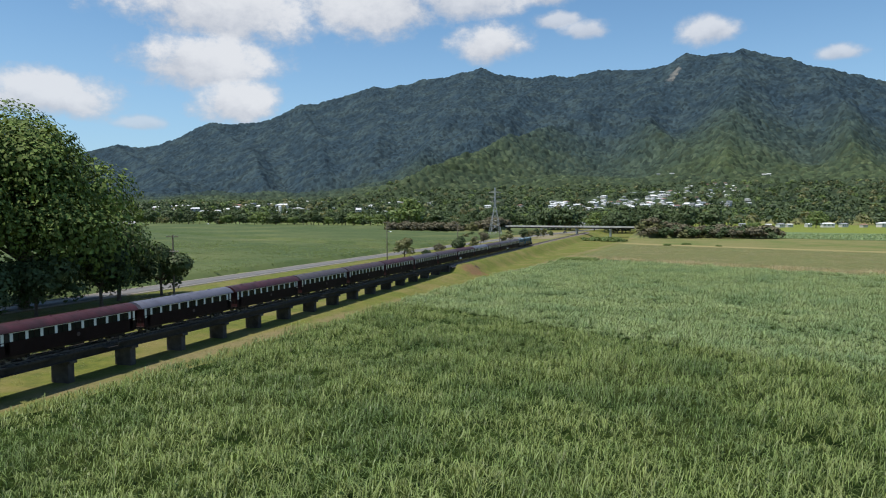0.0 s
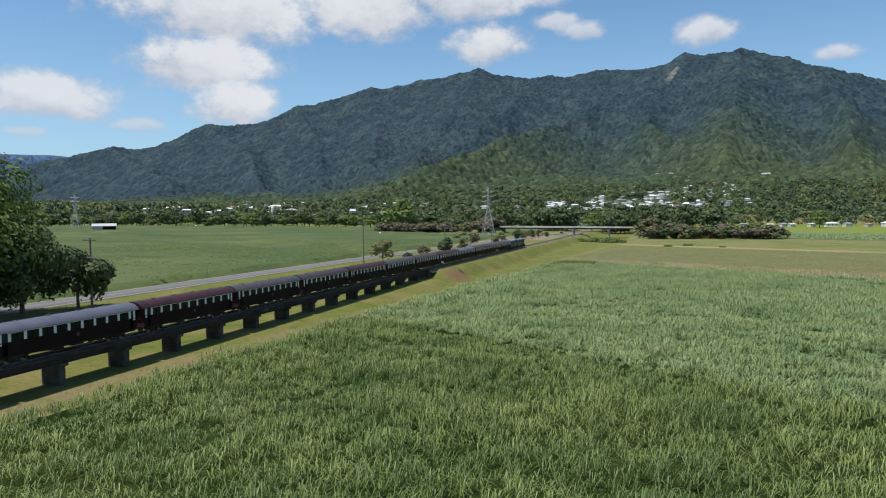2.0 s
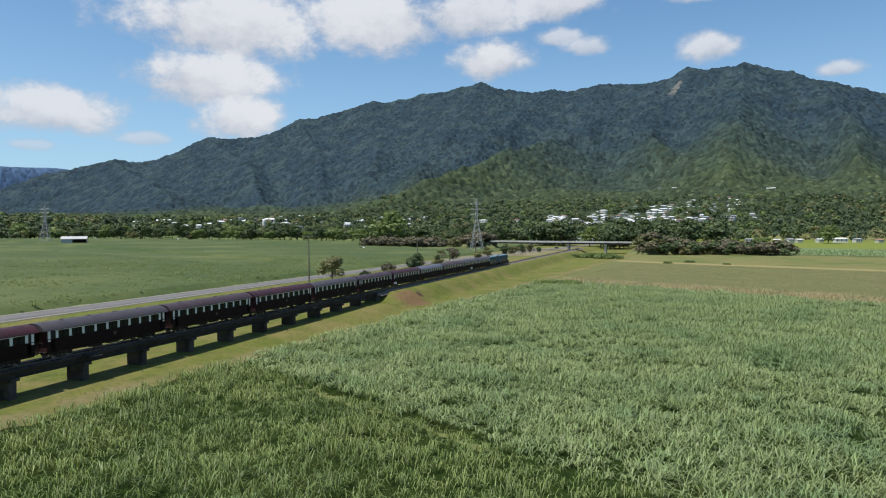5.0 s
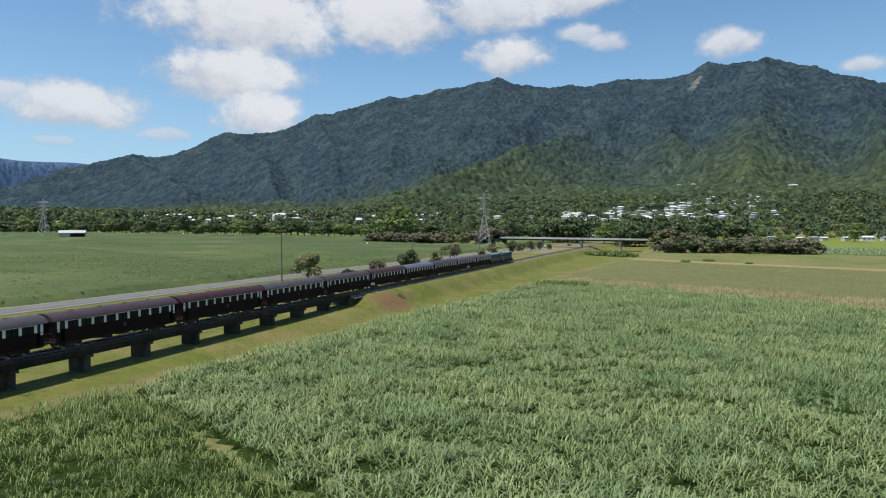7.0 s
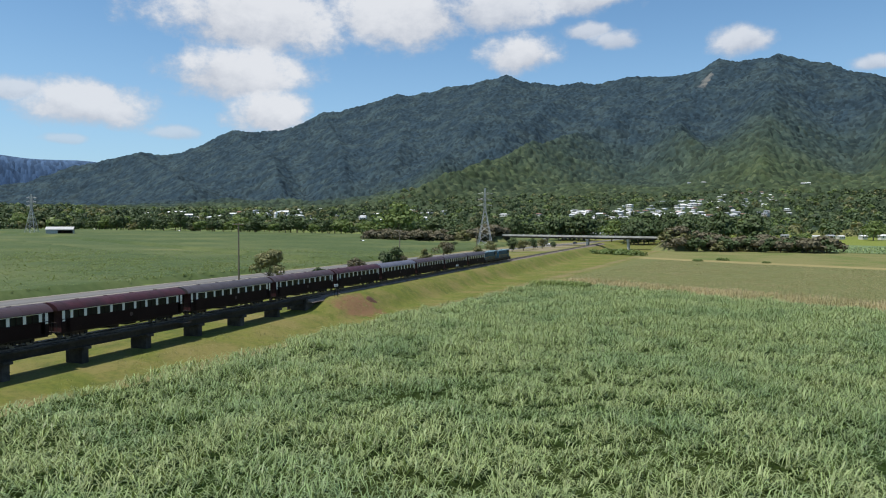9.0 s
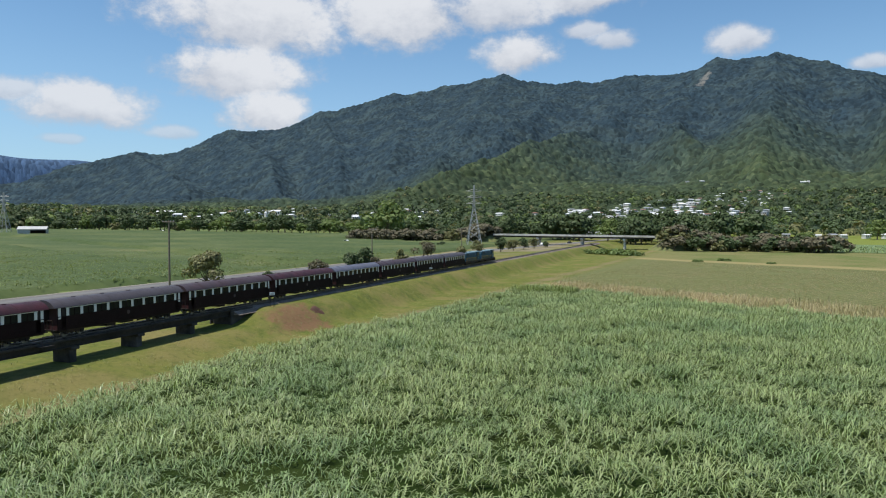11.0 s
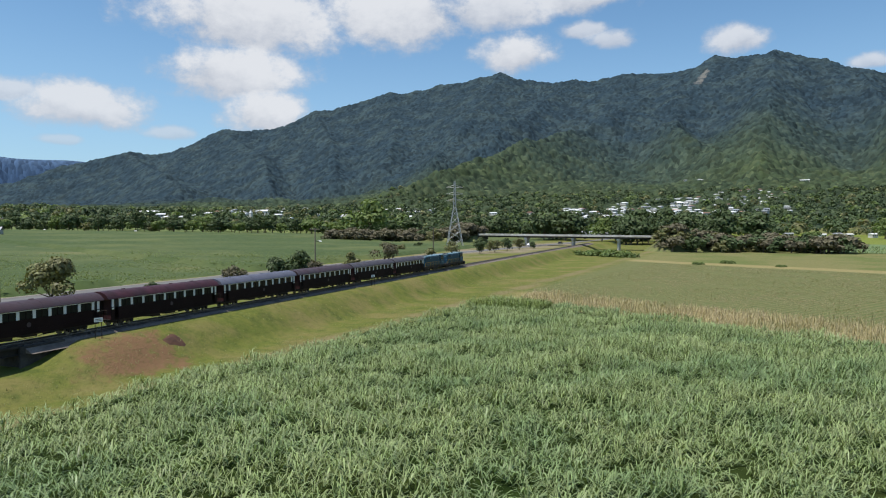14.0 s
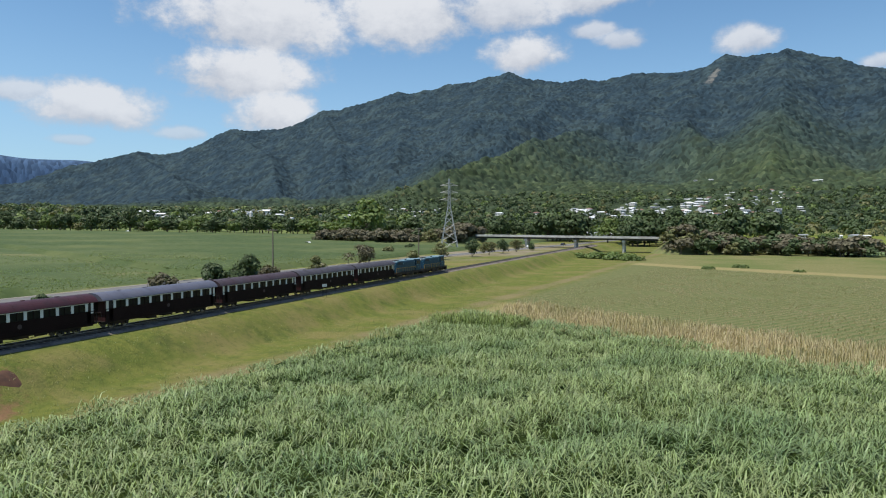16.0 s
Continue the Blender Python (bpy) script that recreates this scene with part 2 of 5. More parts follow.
MAT = {
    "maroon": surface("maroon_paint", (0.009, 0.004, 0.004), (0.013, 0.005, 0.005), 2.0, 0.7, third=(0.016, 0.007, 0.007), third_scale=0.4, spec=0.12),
    "end_red": surface("car_end_paint", (0.06, 0.02, 0.022), (0.045, 0.016, 0.017), 1.5, 0.6, third=(0.035, 0.012, 0.012), third_scale=0.6),
    "cream": surface("cream_paint", (0.7, 0.69, 0.66), (0.62, 0.6, 0.57), 3.0, 0.5, third=(0.66, 0.64, 0.59), third_scale=0.7),
    "roof_grey": surface("roof_grey_paint", (0.07, 0.06, 0.066), (0.052, 0.045, 0.05), 1.2, 0.5, 0.05, 8, third=(0.07, 0.06, 0.065), third_scale=0.3),
    "roof_blue": surface("roof_silver_paint", (0.11, 0.112, 0.145), (0.085, 0.087, 0.115), 1.2, 0.45, 0.05, 8, third=(0.12, 0.12, 0.15), third_scale=0.3),
    "roof_brown": surface("roof_brown_paint", (0.066, 0.04, 0.044), (0.05, 0.031, 0.034), 1.2, 0.5, 0.05, 8, third=(0.06, 0.045, 0.05), third_scale=0.3),
    "roof_red": surface("roof_maroon_paint", (0.062, 0.019, 0.023), (0.046, 0.015, 0.018), 1.2, 0.5, 0.05, 8, third=(0.035, 0.016, 0.018), third_scale=0.3),
    "black_iron": surface("black_iron", (0.012, 0.011, 0.01), (0.02, 0.016, 0.014), 3.0, 0.7, 0.1, third=(0.05, 0.03, 0.02), third_scale=0.6),
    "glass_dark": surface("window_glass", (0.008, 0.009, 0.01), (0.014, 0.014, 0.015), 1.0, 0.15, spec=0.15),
    "loco": painted_loco(),
    "loco_roof": surface("loco_roof_paint", (0.13, 0.26, 0.32), (0.24, 0.31, 0.32), 1.2, 0.5, third=(0.06, 0.13, 0.17), third_scale=0.9),
    "yellow": surface("yellow_paint", (0.7, 0.42, 0.04), (0.6, 0.35, 0.04), 2.0, 0.5),
    "lamp_glass": surface("lamp_glass", (0.8, 0.8, 0.75), (0.7, 0.7, 0.65), 2.0, 0.15, spec=0.5),
    "sleeper_wood": surface("sleeper_timber", (0.15, 0.12, 0.1), (0.2, 0.165, 0.135), 2.5, 0.9, 0.2, 9, third=(0.12, 0.09, 0.075), third_scale=0.4, objects=0.25),
    "timber_dark": surface("bridge_timber", (0.028, 0.024, 0.021), (0.05, 0.042, 0.035), 2.5, 0.85, 0.2, 9, third=(0.018, 0.016, 0.014), third_scale=0.5, objects=0.3),
    "concrete": surface("concrete", (0.62, 0.6, 0.56), (0.52, 0.5, 0.46), 1.4, 0.85, 0.1, 12, third=(0.4, 0.38, 0.34), third_scale=0.35),
    # dark copy of concrete: shade on piers and girders put into the colour
    "pier": surface("shaded_concrete", (0.085, 0.074, 0.064), (0.055, 0.048, 0.042), 1.4, 0.88, 0.15, 10, third=(0.03, 0.027, 0.023), third_scale=0.5, objects=0.15),
    "steel": surface("rail_steel", (0.2, 0.17, 0.15), (0.28, 0.25, 0.23), 3.0, 0.4, metal=0.8),
    "galv": surface("galvanised_steel", (0.42, 0.43, 0.43), (0.34, 0.35, 0.35), 1.5, 0.55, metal=0.3),
    "ballast": surface("ballast_stone", (0.16, 0.13, 0.11), (0.24, 0.2, 0.17), 9.0, 0.95, 0.5, 14, third=(0.1, 0.08, 0.07), third_scale=0.4),
    "asphalt": surface("asphalt", (0.13, 0.126, 0.12), (0.165, 0.16, 0.152), 3.0, 0.9, 0.1, 30, third=(0.13, 0.125, 0.12), third_scale=0.15),
    "kerb": surface("kerb_concrete", (0.36, 0.33, 0.28), (0.3, 0.27, 0.23), 2.0, 0.85, 0.1, 12),
    "pole_wood": surface("pole_timber", (0.14, 0.11, 0.08), (0.2, 0.165, 0.125), 4.0, 0.9, 0.2, 16, objects=0.2),
    "bark": surface("bark", (0.1, 0.075, 0.055), (0.16, 0.125, 0.095), 3.0, 0.95, 0.5, 8),
    "white_roof": surface("white_roof_sheet", (0.8, 0.8, 0.78), (0.68, 0.68, 0.67), 0.6, 0.5, objects=0.2),
    "tile_roof": surface("red_roof_tile", (0.3, 0.14, 0.1), (0.22, 0.11, 0.08), 1.0, 0.8, objects=0.3),
    "grey_roof": surface("grey_roof_sheet", (0.32, 0.33, 0.34), (0.24, 0.25, 0.26), 0.6, 0.6, objects=0.3),
    "house_wall": surface("render_wall", (0.62, 0.59, 0.53), (0.52, 0.49, 0.44), 0.7, 0.85, objects=0.25),
    "car_white": surface("white_car_paint", (0.8, 0.8, 0.8), (0.75, 0.75, 0.75), 1.0, 0.25, coat=0.5),
    "car_dark": surface("dark_car_paint", (0.02, 0.022, 0.03), (0.03, 0.03, 0.04), 1.0, 0.25, coat=0.5),
    "rubber": surface("tyre_rubber", (0.02, 0.02, 0.02), (0.03, 0.03, 0.03), 6.0, 0.85),
    "clay": surface("bare_clay", (0.3, 0.16, 0.09), (0.22, 0.12, 0.07), 0.8, 0.95, 0.4, 5, third=(0.2, 0.14, 0.07), third_scale=0.25),
    # clay of the lump by the abutment, a hole's dark put into the colour
    "clay_dark": surface("hole_dark_clay", (0.06, 0.032, 0.022), (0.1, 0.05, 0.032), 1.5, 0.95, 0.5, 6),
    "cane": leafy("cane_leaf", (0.205, 0.278, 0.088), (0.272, 0.333, 0.124), (0.165, 0.246, 0.088), 0.3, 0.4, 0.14, island=0.35),
    "cane_green": leafy("cane_leaf_young", (0.14, 0.2, 0.04), (0.205, 0.255, 0.062), (0.095, 0.15, 0.032), 0.3, 0.42, 0.12, island=0.35),
    # sheet under the cane: shade between the leaves put into the colour
    "gap_shade": surface("cane_shade_floor", (0.024, 0.042, 0.008), (0.012, 0.024, 0.005), 1.2, 0.95, 0.6, 3, third=(0.03, 0.042, 0.01), third_scale=0.06, spec=0.05),
    "dry_grass": leafy("dry_grass", (0.42, 0.35, 0.2), (0.36, 0.29, 0.15), (0.27, 0.26, 0.12), 0.3, 0.7, 0.2, island=0.3),
    "grass_blade": leafy("verge_grass", (0.16, 0.2, 0.055), (0.2, 0.21, 0.07), (0.24, 0.21, 0.09), 0.3, 0.6, 0.2, island=0.3),
    "leaf_big": leafy("fig_leaf", (0.105, 0.165, 0.02), (0.16, 0.215, 0.03), (0.065, 0.11, 0.016), 0.35, 0.75, 0.08, island=0.35),
    "leaf_mid": leafy("tree_leaf", (0.052, 0.084, 0.025), (0.076, 0.11, 0.031), (0.04, 0.064, 0.023), 0.06, 0.6, 0.08, island=0.2),
    "leaf_bright": leafy("bright_tree_leaf", (0.12, 0.18, 0.035), (0.155, 0.205, 0.045), (0.09, 0.14, 0.03), 0.06, 0.55, 0.2, island=0.15),
    "leaf_olive": leafy("olive_leaf", (0.16, 0.165, 0.055), (0.2, 0.195, 0.075), (0.12, 0.12, 0.045), 0.3, 0.55, 0.2, island=0.3),
    "leaf_brown": leafy("dry_shrub_leaf", (0.135, 0.115, 0.07), (0.115, 0.105, 0.058), (0.095, 0.095, 0.046), 0.3, 0.7, 0.15, island=0.3),
    # last two mountain tones carry the painted haze and cloud shade
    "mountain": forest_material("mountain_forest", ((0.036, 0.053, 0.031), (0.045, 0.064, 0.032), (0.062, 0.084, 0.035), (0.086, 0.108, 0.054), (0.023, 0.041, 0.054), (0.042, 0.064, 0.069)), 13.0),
    # far hills: blue of distance haze put into the base colour
    "far_hill": forest_material("far_hill_haze", ((0.075, 0.125, 0.21), (0.075, 0.125, 0.21), (0.08, 0.13, 0.21), (0.08, 0.13, 0.21)), 14.0),
}



# ======== mesh helpers ========
def block(bm, x0, x1, y0, y1, z0, z1, bevel=0.0):
    m = Matrix.Translation(((x0 + x1) / 2, (y0 + y1) / 2, (z0 + z1) / 2)) @ Matrix.Diagonal((x1 - x0, y1 - y0, z1 - z0, 1))
    vs = bmesh.ops.create_cube(bm, size=1, matrix=m)["verts"]
    if bevel:
        bmesh.ops.bevel(bm, geom=list({e for v in vs for e in v.link_edges}), offset=bevel, segments=1, affect="EDGES")


def tube(bm, a, b, r0, r1=None, n=8):
    a, b = Vector(a), Vector(b)
    turn = (b - a).to_track_quat("Z", "Y").to_matrix().to_4x4()
    bmesh.ops.create_cone(bm, cap_ends=True, segments=n, radius1=r0, radius2=r0 if r1 is None else r1, depth=(b - a).length,
                          matrix=Matrix.Translation((a + b) / 2) @ turn)


def prism(bm, outline, y0, y1):
    """Extrude an outline in x, z along y."""
    a = [bm.verts.new((x, y0, z)) for x, z in outline]
    b = [bm.verts.new((x, y1, z)) for x, z in outline]
    bm.faces.new(a)
    bm.faces.new(b[::-1])
    for i in range(len(a)):
        j = (i + 1) % len(a)
        bm.faces.new((a[j], a[i], b[i], b[j]))


def finish(bm, name, material, smooth=False):
    bmesh.ops.recalc_face_normals(bm, faces=bm.faces)
    me = bpy.data.meshes.new(name)
    bm.to_mesh(me)
    bm.free()
    me.materials.append(MAT[material])
    if smooth:
        me.polygons.foreach_set("use_smooth", [True] * len(me.polygons))
    return me


def part(name, bm, material, parent, label="", smooth=False):
    ob = new(name, finish(bm, name, material, smooth))
    ob.parent = parent
    return tagged(ob, label)


def thing(name, label, category, group="", kind="", at=None):
    ob = new(name)
    if at is not None:
        ob.matrix_basis = at
    return tagged(ob, label, category, group, kind)


def sheet(name, verts, faces, material, smooth=True):
    """A mesh from arrays of vertices and of quads or triangles."""
    verts, faces = np.asarray(verts, np.float32), np.asarray(faces, np.int32)
    me = bpy.data.meshes.new(name)
    k = faces.shape[1]
    me.vertices.add(len(verts))
    me.vertices.foreach_set("co", verts.ravel())
    me.loops.add(faces.size)
    me.loops.foreach_set("vertex_index", faces.ravel())
    me.polygons.add(len(faces))
    me.polygons.foreach_set("loop_start", np.arange(0, faces.size, k, dtype=np.int32))
    me.polygons.foreach_set("loop_total", np.full(len(faces), k, np.int32))
    if smooth:
        me.polygons.foreach_set("use_smooth", np.ones(len(faces), bool))
    me.update(calc_edges=True)
    me.materials.append(MAT[material])
    return me


def grid_faces(nu, nv):
    i = np.arange(nu * nv).reshape(nu, nv)
    return np.stack((i[:-1, :-1], i[1:, :-1], i[1:, 1:], i[:-1, 1:]), -1).reshape(-1, 4)


def lattice(ix, iy, seed):
    h = (ix.astype(np.int64) * 374761393 + iy.astype(np.int64) * 668265263 + seed * 974711) & 0xFFFFFFFF
    h = ((h ^ (h >> 13)) * 1274126177) & 0xFFFFFFFF
    return ((h ^ (h >> 16)) & 0xFFFF) / 65535.0


def value_noise(x, y, seed=0):
    ix, iy = np.floor(x), np.floor(y)
    fx, fy = x - ix, y - iy
    fx, fy = fx * fx * (3 - 2 * fx), fy * fy * (3 - 2 * fy)
    a, b = lattice(ix, iy, seed), lattice(ix + 1, iy, seed)
    c, d = lattice(ix, iy + 1, seed), lattice(ix + 1, iy + 1, seed)
    return (a + (b - a) * fx) * (1 - fy) + (c + (d - c) * fx) * fy


def fbm(x, y, scale, octaves=4, seed=0, ridged=False):
    total, amp, norm = 0.0, 1.0, 0.0
    for o in range(octaves):
        v = value_noise(x / scale * 2 ** o, y / scale * 2 ** o, seed + o * 17)
        total = total + amp * (1 - abs(2 * v - 1) if ridged else v)
        norm += amp
        amp *= 0.5
    return total / norm


def step(a, b, x):
    t = np.clip((x - a) / (b - a), 0, 1)
    return t * t * (3 - 2 * t)


# ======== lie of the land ========
RAIL = 3.62                     # top of rail
BRIDGE_END = 184.5              # the bridge's far abutment
NX, NY = 0.52, 0.85             # the fields lie across this direction


def strip(x, y):
    return NX * x + NY * y


def ridge_point(px, py, r):
    """Ridge point r metres off, placed by a pixel of the camera's view."""
    a = radians(-19.2) + math.atan((px - 784) / 1233)
    return (60 + r * math.sin(a), 69 + r * math.cos(a), 16 + r * math.cos(a + radians(19.2)) * (402 - py) / 1233)


def rows_of(*pts):
    return [ridge_point(*p) for p in pts]


SPINES = [
    rows_of((-300, 318, 4600), (20, 330, 4500), (120, 298, 4450), (235, 276, 4400), (290, 279, 4350), (400, 241, 4250), (500, 234, 4200), (560, 210, 4150), (690, 177, 4100),
            (780, 162, 4050), (880, 142, 4000), (930, 157, 3950), (1005, 158, 3900), (1090, 145, 3850), (1195, 142, 3750), (1250, 117, 3600), (1350, 111, 3500),
            (1440, 125, 3450), (1490, 142, 3400), (1568, 157, 3350), (1800, 190, 3300), (2400, 240, 3300)),
    rows_of((880, 145, 3980), (845, 205, 3500), (800, 270, 3000), (760, 325, 2500)),
    rows_of((1005, 160, 3880), (950, 195, 3500), (905, 230, 3150), (865, 262, 2850)),
    rows_of((1195, 146, 3720), (1100, 205, 3100), (1020, 238, 2700), (930, 265, 2400), (850, 292, 2150), (780, 325, 1900), (700, 352, 1650)),
    rows_of((1350, 108, 3480), (1345, 180, 2900), (1335, 250, 2350), (1325, 305, 1980)),
    rows_of((1490, 140, 3380), (1540, 220, 2800), (1570, 300, 2150)),
    rows_of((690, 178, 4080), (700, 240, 3550), (690, 300, 2950)),
    rows_of((560, 210, 4130), (590, 265, 3500), (600, 320, 2800)),
    rows_of((400, 241, 4230), (470, 285, 3500), (490, 335, 2800)),
    rows_of((235, 280, 4380), (300, 315, 3600), (330, 348, 2900)),
    rows_of((1195, 150, 3700), (1180, 215, 3100), (1190, 270, 2500)),
]


CREST_A = [math.degrees(math.atan2(x - 60, y - 69)) for x, y, z in SPINES[0]]
CREST_R = [math.hypot(x - 60, y - 69) for x, y, z in SPINES[0]]
CREST_Z = [z for x, y, z in SPINES[0]]


def crown_domes(x, y, cell, seed):
    """Tree crowns: rounded heads of unequal size, one to a cell."""
    ix, iy = np.floor(x / cell), np.floor(y / cell)
    best = np.zeros_like(x)
    for du in (-1, 0, 1):
        for dv in (-1, 0, 1):
            cx, cy = ix + du, iy + dv
            px, py = (cx + 0.15 + 0.7 * lattice(cx, cy, seed)) * cell, (cy + 0.15 + 0.7 * lattice(cx, cy, seed + 1)) * cell
            q = lattice(cx, cy, seed + 2)
            rad = cell * (0.46 + 0.26 * q)
            d2 = ((x - px) ** 2 + (y - py) ** 2) / rad ** 2
            best = np.maximum(best, np.sqrt(np.clip(1 - d2, 0, 1)) * cell * (0.4 + 0.45 * q))
    return best


def mountain_height(x, y):
    r = np.hypot(x - 60, y - 69)
    a = np.degrees(np.arctan2(x - 60, y - 69))
    right = step(-32, -8, a)
    knots = (0, 850, 1200, 1750, 2100, 3000, 4200, 5200)
    foot = right * np.interp(r, knots, (2, 3, 22, 84, 130, 190, 200, 200)) + (1 - right) * np.interp(r, knots, (8, 9, 30, 46, 58, 80, 110, 110))
    spur = fbm(np.degrees(np.arctan2(x - 60, y - 69)) * 60, r * 0.32, 330, 2, 5, True)
    wob = (spur - 0.55) + 0.35 * (fbm(x, y, 300, 3, 6, True) - 0.5)
    best = foot
    for s in SPINES:
        for (ax, ay, az), (bx, by, bz) in zip(s, s[1:]):
            dx, dy = bx - ax, by - ay
            t = np.clip(((x - ax) * dx + (y - ay) * dy) / (dx * dx + dy * dy), 0, 1)
            d = np.hypot(x - ax - t * dx, y - ay - t * dy)
            h = az + t * (bz - az) - d * 0.56 - 14 * np.sqrt(d / 60 + 1) + 14
            k = 30.0
            best = np.where(abs(best - h) > 6 * k, np.maximum(best, h), np.maximum(best, h) + k * np.log1p(np.exp(-abs(best - h) / k)) * 0.6)
    relief = step(900, 2000, r)
    # side spurs and gullies down every face, none at the crest
    crest = np.interp(a, CREST_A, CREST_Z) * np.clip(r / np.interp(a, CREST_A, CREST_R), 0.5, 1)
    gully = fbm(np.radians(a) * 2800 + 0.12 * r, r * 0.42, 400, 2, 11, True) - 0.55
    best = best + 75 * gully * step(20, 260, crest - best) * step(1700, 2500, r)
    return best + relief * (wob * 80 * step(0, 420, best) * (1 - step(2700, 3500, r)) + (fbm(x, y, 110, 3, 9) - 0.5) * 22)


def ground_height(x, y):
    """The plain: a raised level left of the line, low fields right of it, a swale under the bridge."""
    x, y = np.asarray(x, float), np.asarray(y, float)
    level = 3.15 + 0.016 * np.clip(-45 - x, 0, 420)
    low = np.interp(y, (-400, 380, 520, 820, 1200), (0, 0, 0.6, 2.6, 8)) + np.interp(y, (30, 60, 155, 184, 240, 300), (0.25, 0.35, 1.0, 1.4, 0.6, 0.3)) * (1 - step(3.5, 9.5, x))
    bank_l = step(-19, -6.5, x)                      # swale under the bridge: the bank lies left of it
    bank_r = step(2.6, 9.5, x)                       # beyond the abutment the bank lies right of the line
    on = step(BRIDGE_END - 1.5, BRIDGE_END + 6.0, y)
    down = bank_l * (1 - on) + bank_r * on
    far = step(420, 560, y)                          # the bank fades towards the overpass
    level = level * (1 - far * step(-60, 0, x)) + (2.6 * far) * step(-60, 0, x)
    z = level * (1 - down) + low * down
    r = np.hypot(x - 60, y - 69)
    blend = step(760, 1000, r)
    if np.any(blend > 0):
        z = z * (1 - blend) + mountain_height(x, y) * blend
    return z + 0.05 * (fbm(x, y, 9, 3, 3) - 0.5)


def height_at(x, y):
    return float(ground_height(np.array([x]), np.array([y]))[0])


def ground_material():
    """Mown grass, worn wheel tracks, dry strips and young cane, laid out strip by strip."""
    m = bpy.data.materials.new("ground_cover")
    m.use_nodes = True
    g = Nodes(m.node_tree)
    out = m.node_tree.nodes["Principled BSDF"]
    co = g.add("ShaderNodeTexCoord").outputs["Object"]
    sep = g.add("ShaderNodeSeparateXYZ")
    g.put(co, sep.inputs[0])
    x, y = sep.outputs[0], sep.outputs[1]
    n1 = g.noise(co, 0.09, 5.0, 0.65)
    n2 = g.noise(co, 0.8, 5.0, 0.65)
    n3 = g.noise(co, 5.0, 4.0, 0.7)
    wob = g.math("MULTIPLY", g.math("SUBTRACT", g.noise(co, 0.06, 4.0, 0.6), 0.5), 9.0)
    lime = g.mix(g.ramp(n2, 0.3, 0.7), (0.1, 0.125, 0.026), (0.15, 0.16, 0.036))
    lime = g.mix(g.math("MULTIPLY", g.ramp(g.noise(co, 0.3, 5.0, 0.7), 0.5, 0.68), 0.75), lime, (0.055, 0.08, 0.02))
    lime = g.mix(g.ramp(n1, 0.42, 0.66), lime, (0.19, 0.165, 0.06))
    s = g.math("ADD", g.math("ADD", g.math("MULTIPLY", x, NX), g.math("MULTIPLY", y, NY)), wob)
    tan = g.mix(g.ramp(n2, 0.3, 0.7), (0.3, 0.235, 0.115), (0.24, 0.22, 0.09))
    olive = g.mix(g.ramp(n2, 0.3, 0.7), (0.15, 0.16, 0.055), (0.215, 0.185, 0.085))
    olive = g.mix(g.ramp(g.noise(co, 0.035, 5.0, 0.65), 0.42, 0.62), olive, (0.12, 0.145, 0.045))
    rows = g.math("SINE", g.math("MULTIPLY", g.math("ADD", g.math("MULTIPLY", x, 0.85), g.math("MULTIPLY", y, -0.52)), 4.2))
    young = g.mix(g.ramp(g.math("ADD", g.math("MULTIPLY", rows, 0.12), n2), 0.35, 0.65), (0.1, 0.13, 0.045), (0.18, 0.165, 0.075))
    blue = g.mix(n2, (0.12, 0.18, 0.08), (0.15, 0.2, 0.1))
    bright = g.mix(n2, (0.15, 0.19, 0.035), (0.18, 0.205, 0.045))

    def band(lo, hi, soft=3.0):
        return g.math("MULTIPLY", g.ramp(s, lo - soft, lo + soft), g.ramp(s, hi - soft, hi + soft, 1.0, 0.0))
    col = lime
    # right of the line: strips across the valley
    field = g.mix(band(228, 255), olive, tan)
    field = g.mix(band(255, 372, 2.0), field, young)
    field = g.mix(band(372, 384, 2.0), field, tan)
    field = g.mix(band(505, 516, 1.0), field, (0.07, 0.09, 0.03))
    field = g.mix(band(516, 640, 2.0), field, blue)
    field = g.mix(band(640, 900, 3.0), field, bright)
    edge = g.math("ADD", g.math("MULTIPLY", g.math("SUBTRACT", y, 60.0), 0.076), 5.2)
    off = g.math("SUBTRACT", g.math("ADD", x, g.math("MULTIPLY", wob, 0.25)), edge)
    col = g.mix(g.ramp(off, -1.0, 4.0), col, field)
    # wheel tracks beside the cane
    wheel = g.math("MULTIPLY", g.ramp(off, -4.0, -2.2), g.ramp(off, -0.8, 1.0, 1.0, 0.0))
    col = g.mix(g.math("MULTIPLY", g.math("MULTIPLY", wheel, g.ramp(n1, 0.3, 0.55)), 0.8), col, (0.21, 0.17, 0.088))
    # left of the road: cane fields in strips
    sl = g.math("ADD", g.math("ADD", g.math("MULTIPLY", x, 0.42), g.math("MULTIPLY", y, 0.9)), wob)
    left = g.mix(g.ramp(n2, 0.3, 0.7), (0.1, 0.145, 0.045), (0.13, 0.17, 0.06))
    left = g.mix(g.ramp(n1, 0.4, 0.65), left, (0.17, 0.2, 0.085))

    def lband(lo, hi, soft=2.0):
        return g.math("MULTIPLY", g.ramp(sl, lo - soft, lo + soft), g.ramp(sl, hi - soft, hi + soft, 1.0, 0.0))
    left = g.mix(lband(198, 235, 3.0), left, (0.15, 0.155, 0.07))
    left = g.mix(lband(400, 408), left, (0.07, 0.1, 0.03))
    left = g.mix(lband(520, 640), left, (0.15, 0.18, 0.06))
    col = g.mix(g.ramp(g.math("ADD", x, g.math("MULTIPLY", wob, 0.1)), -42.5, -41.0, 1.0, 0.0), col, left)
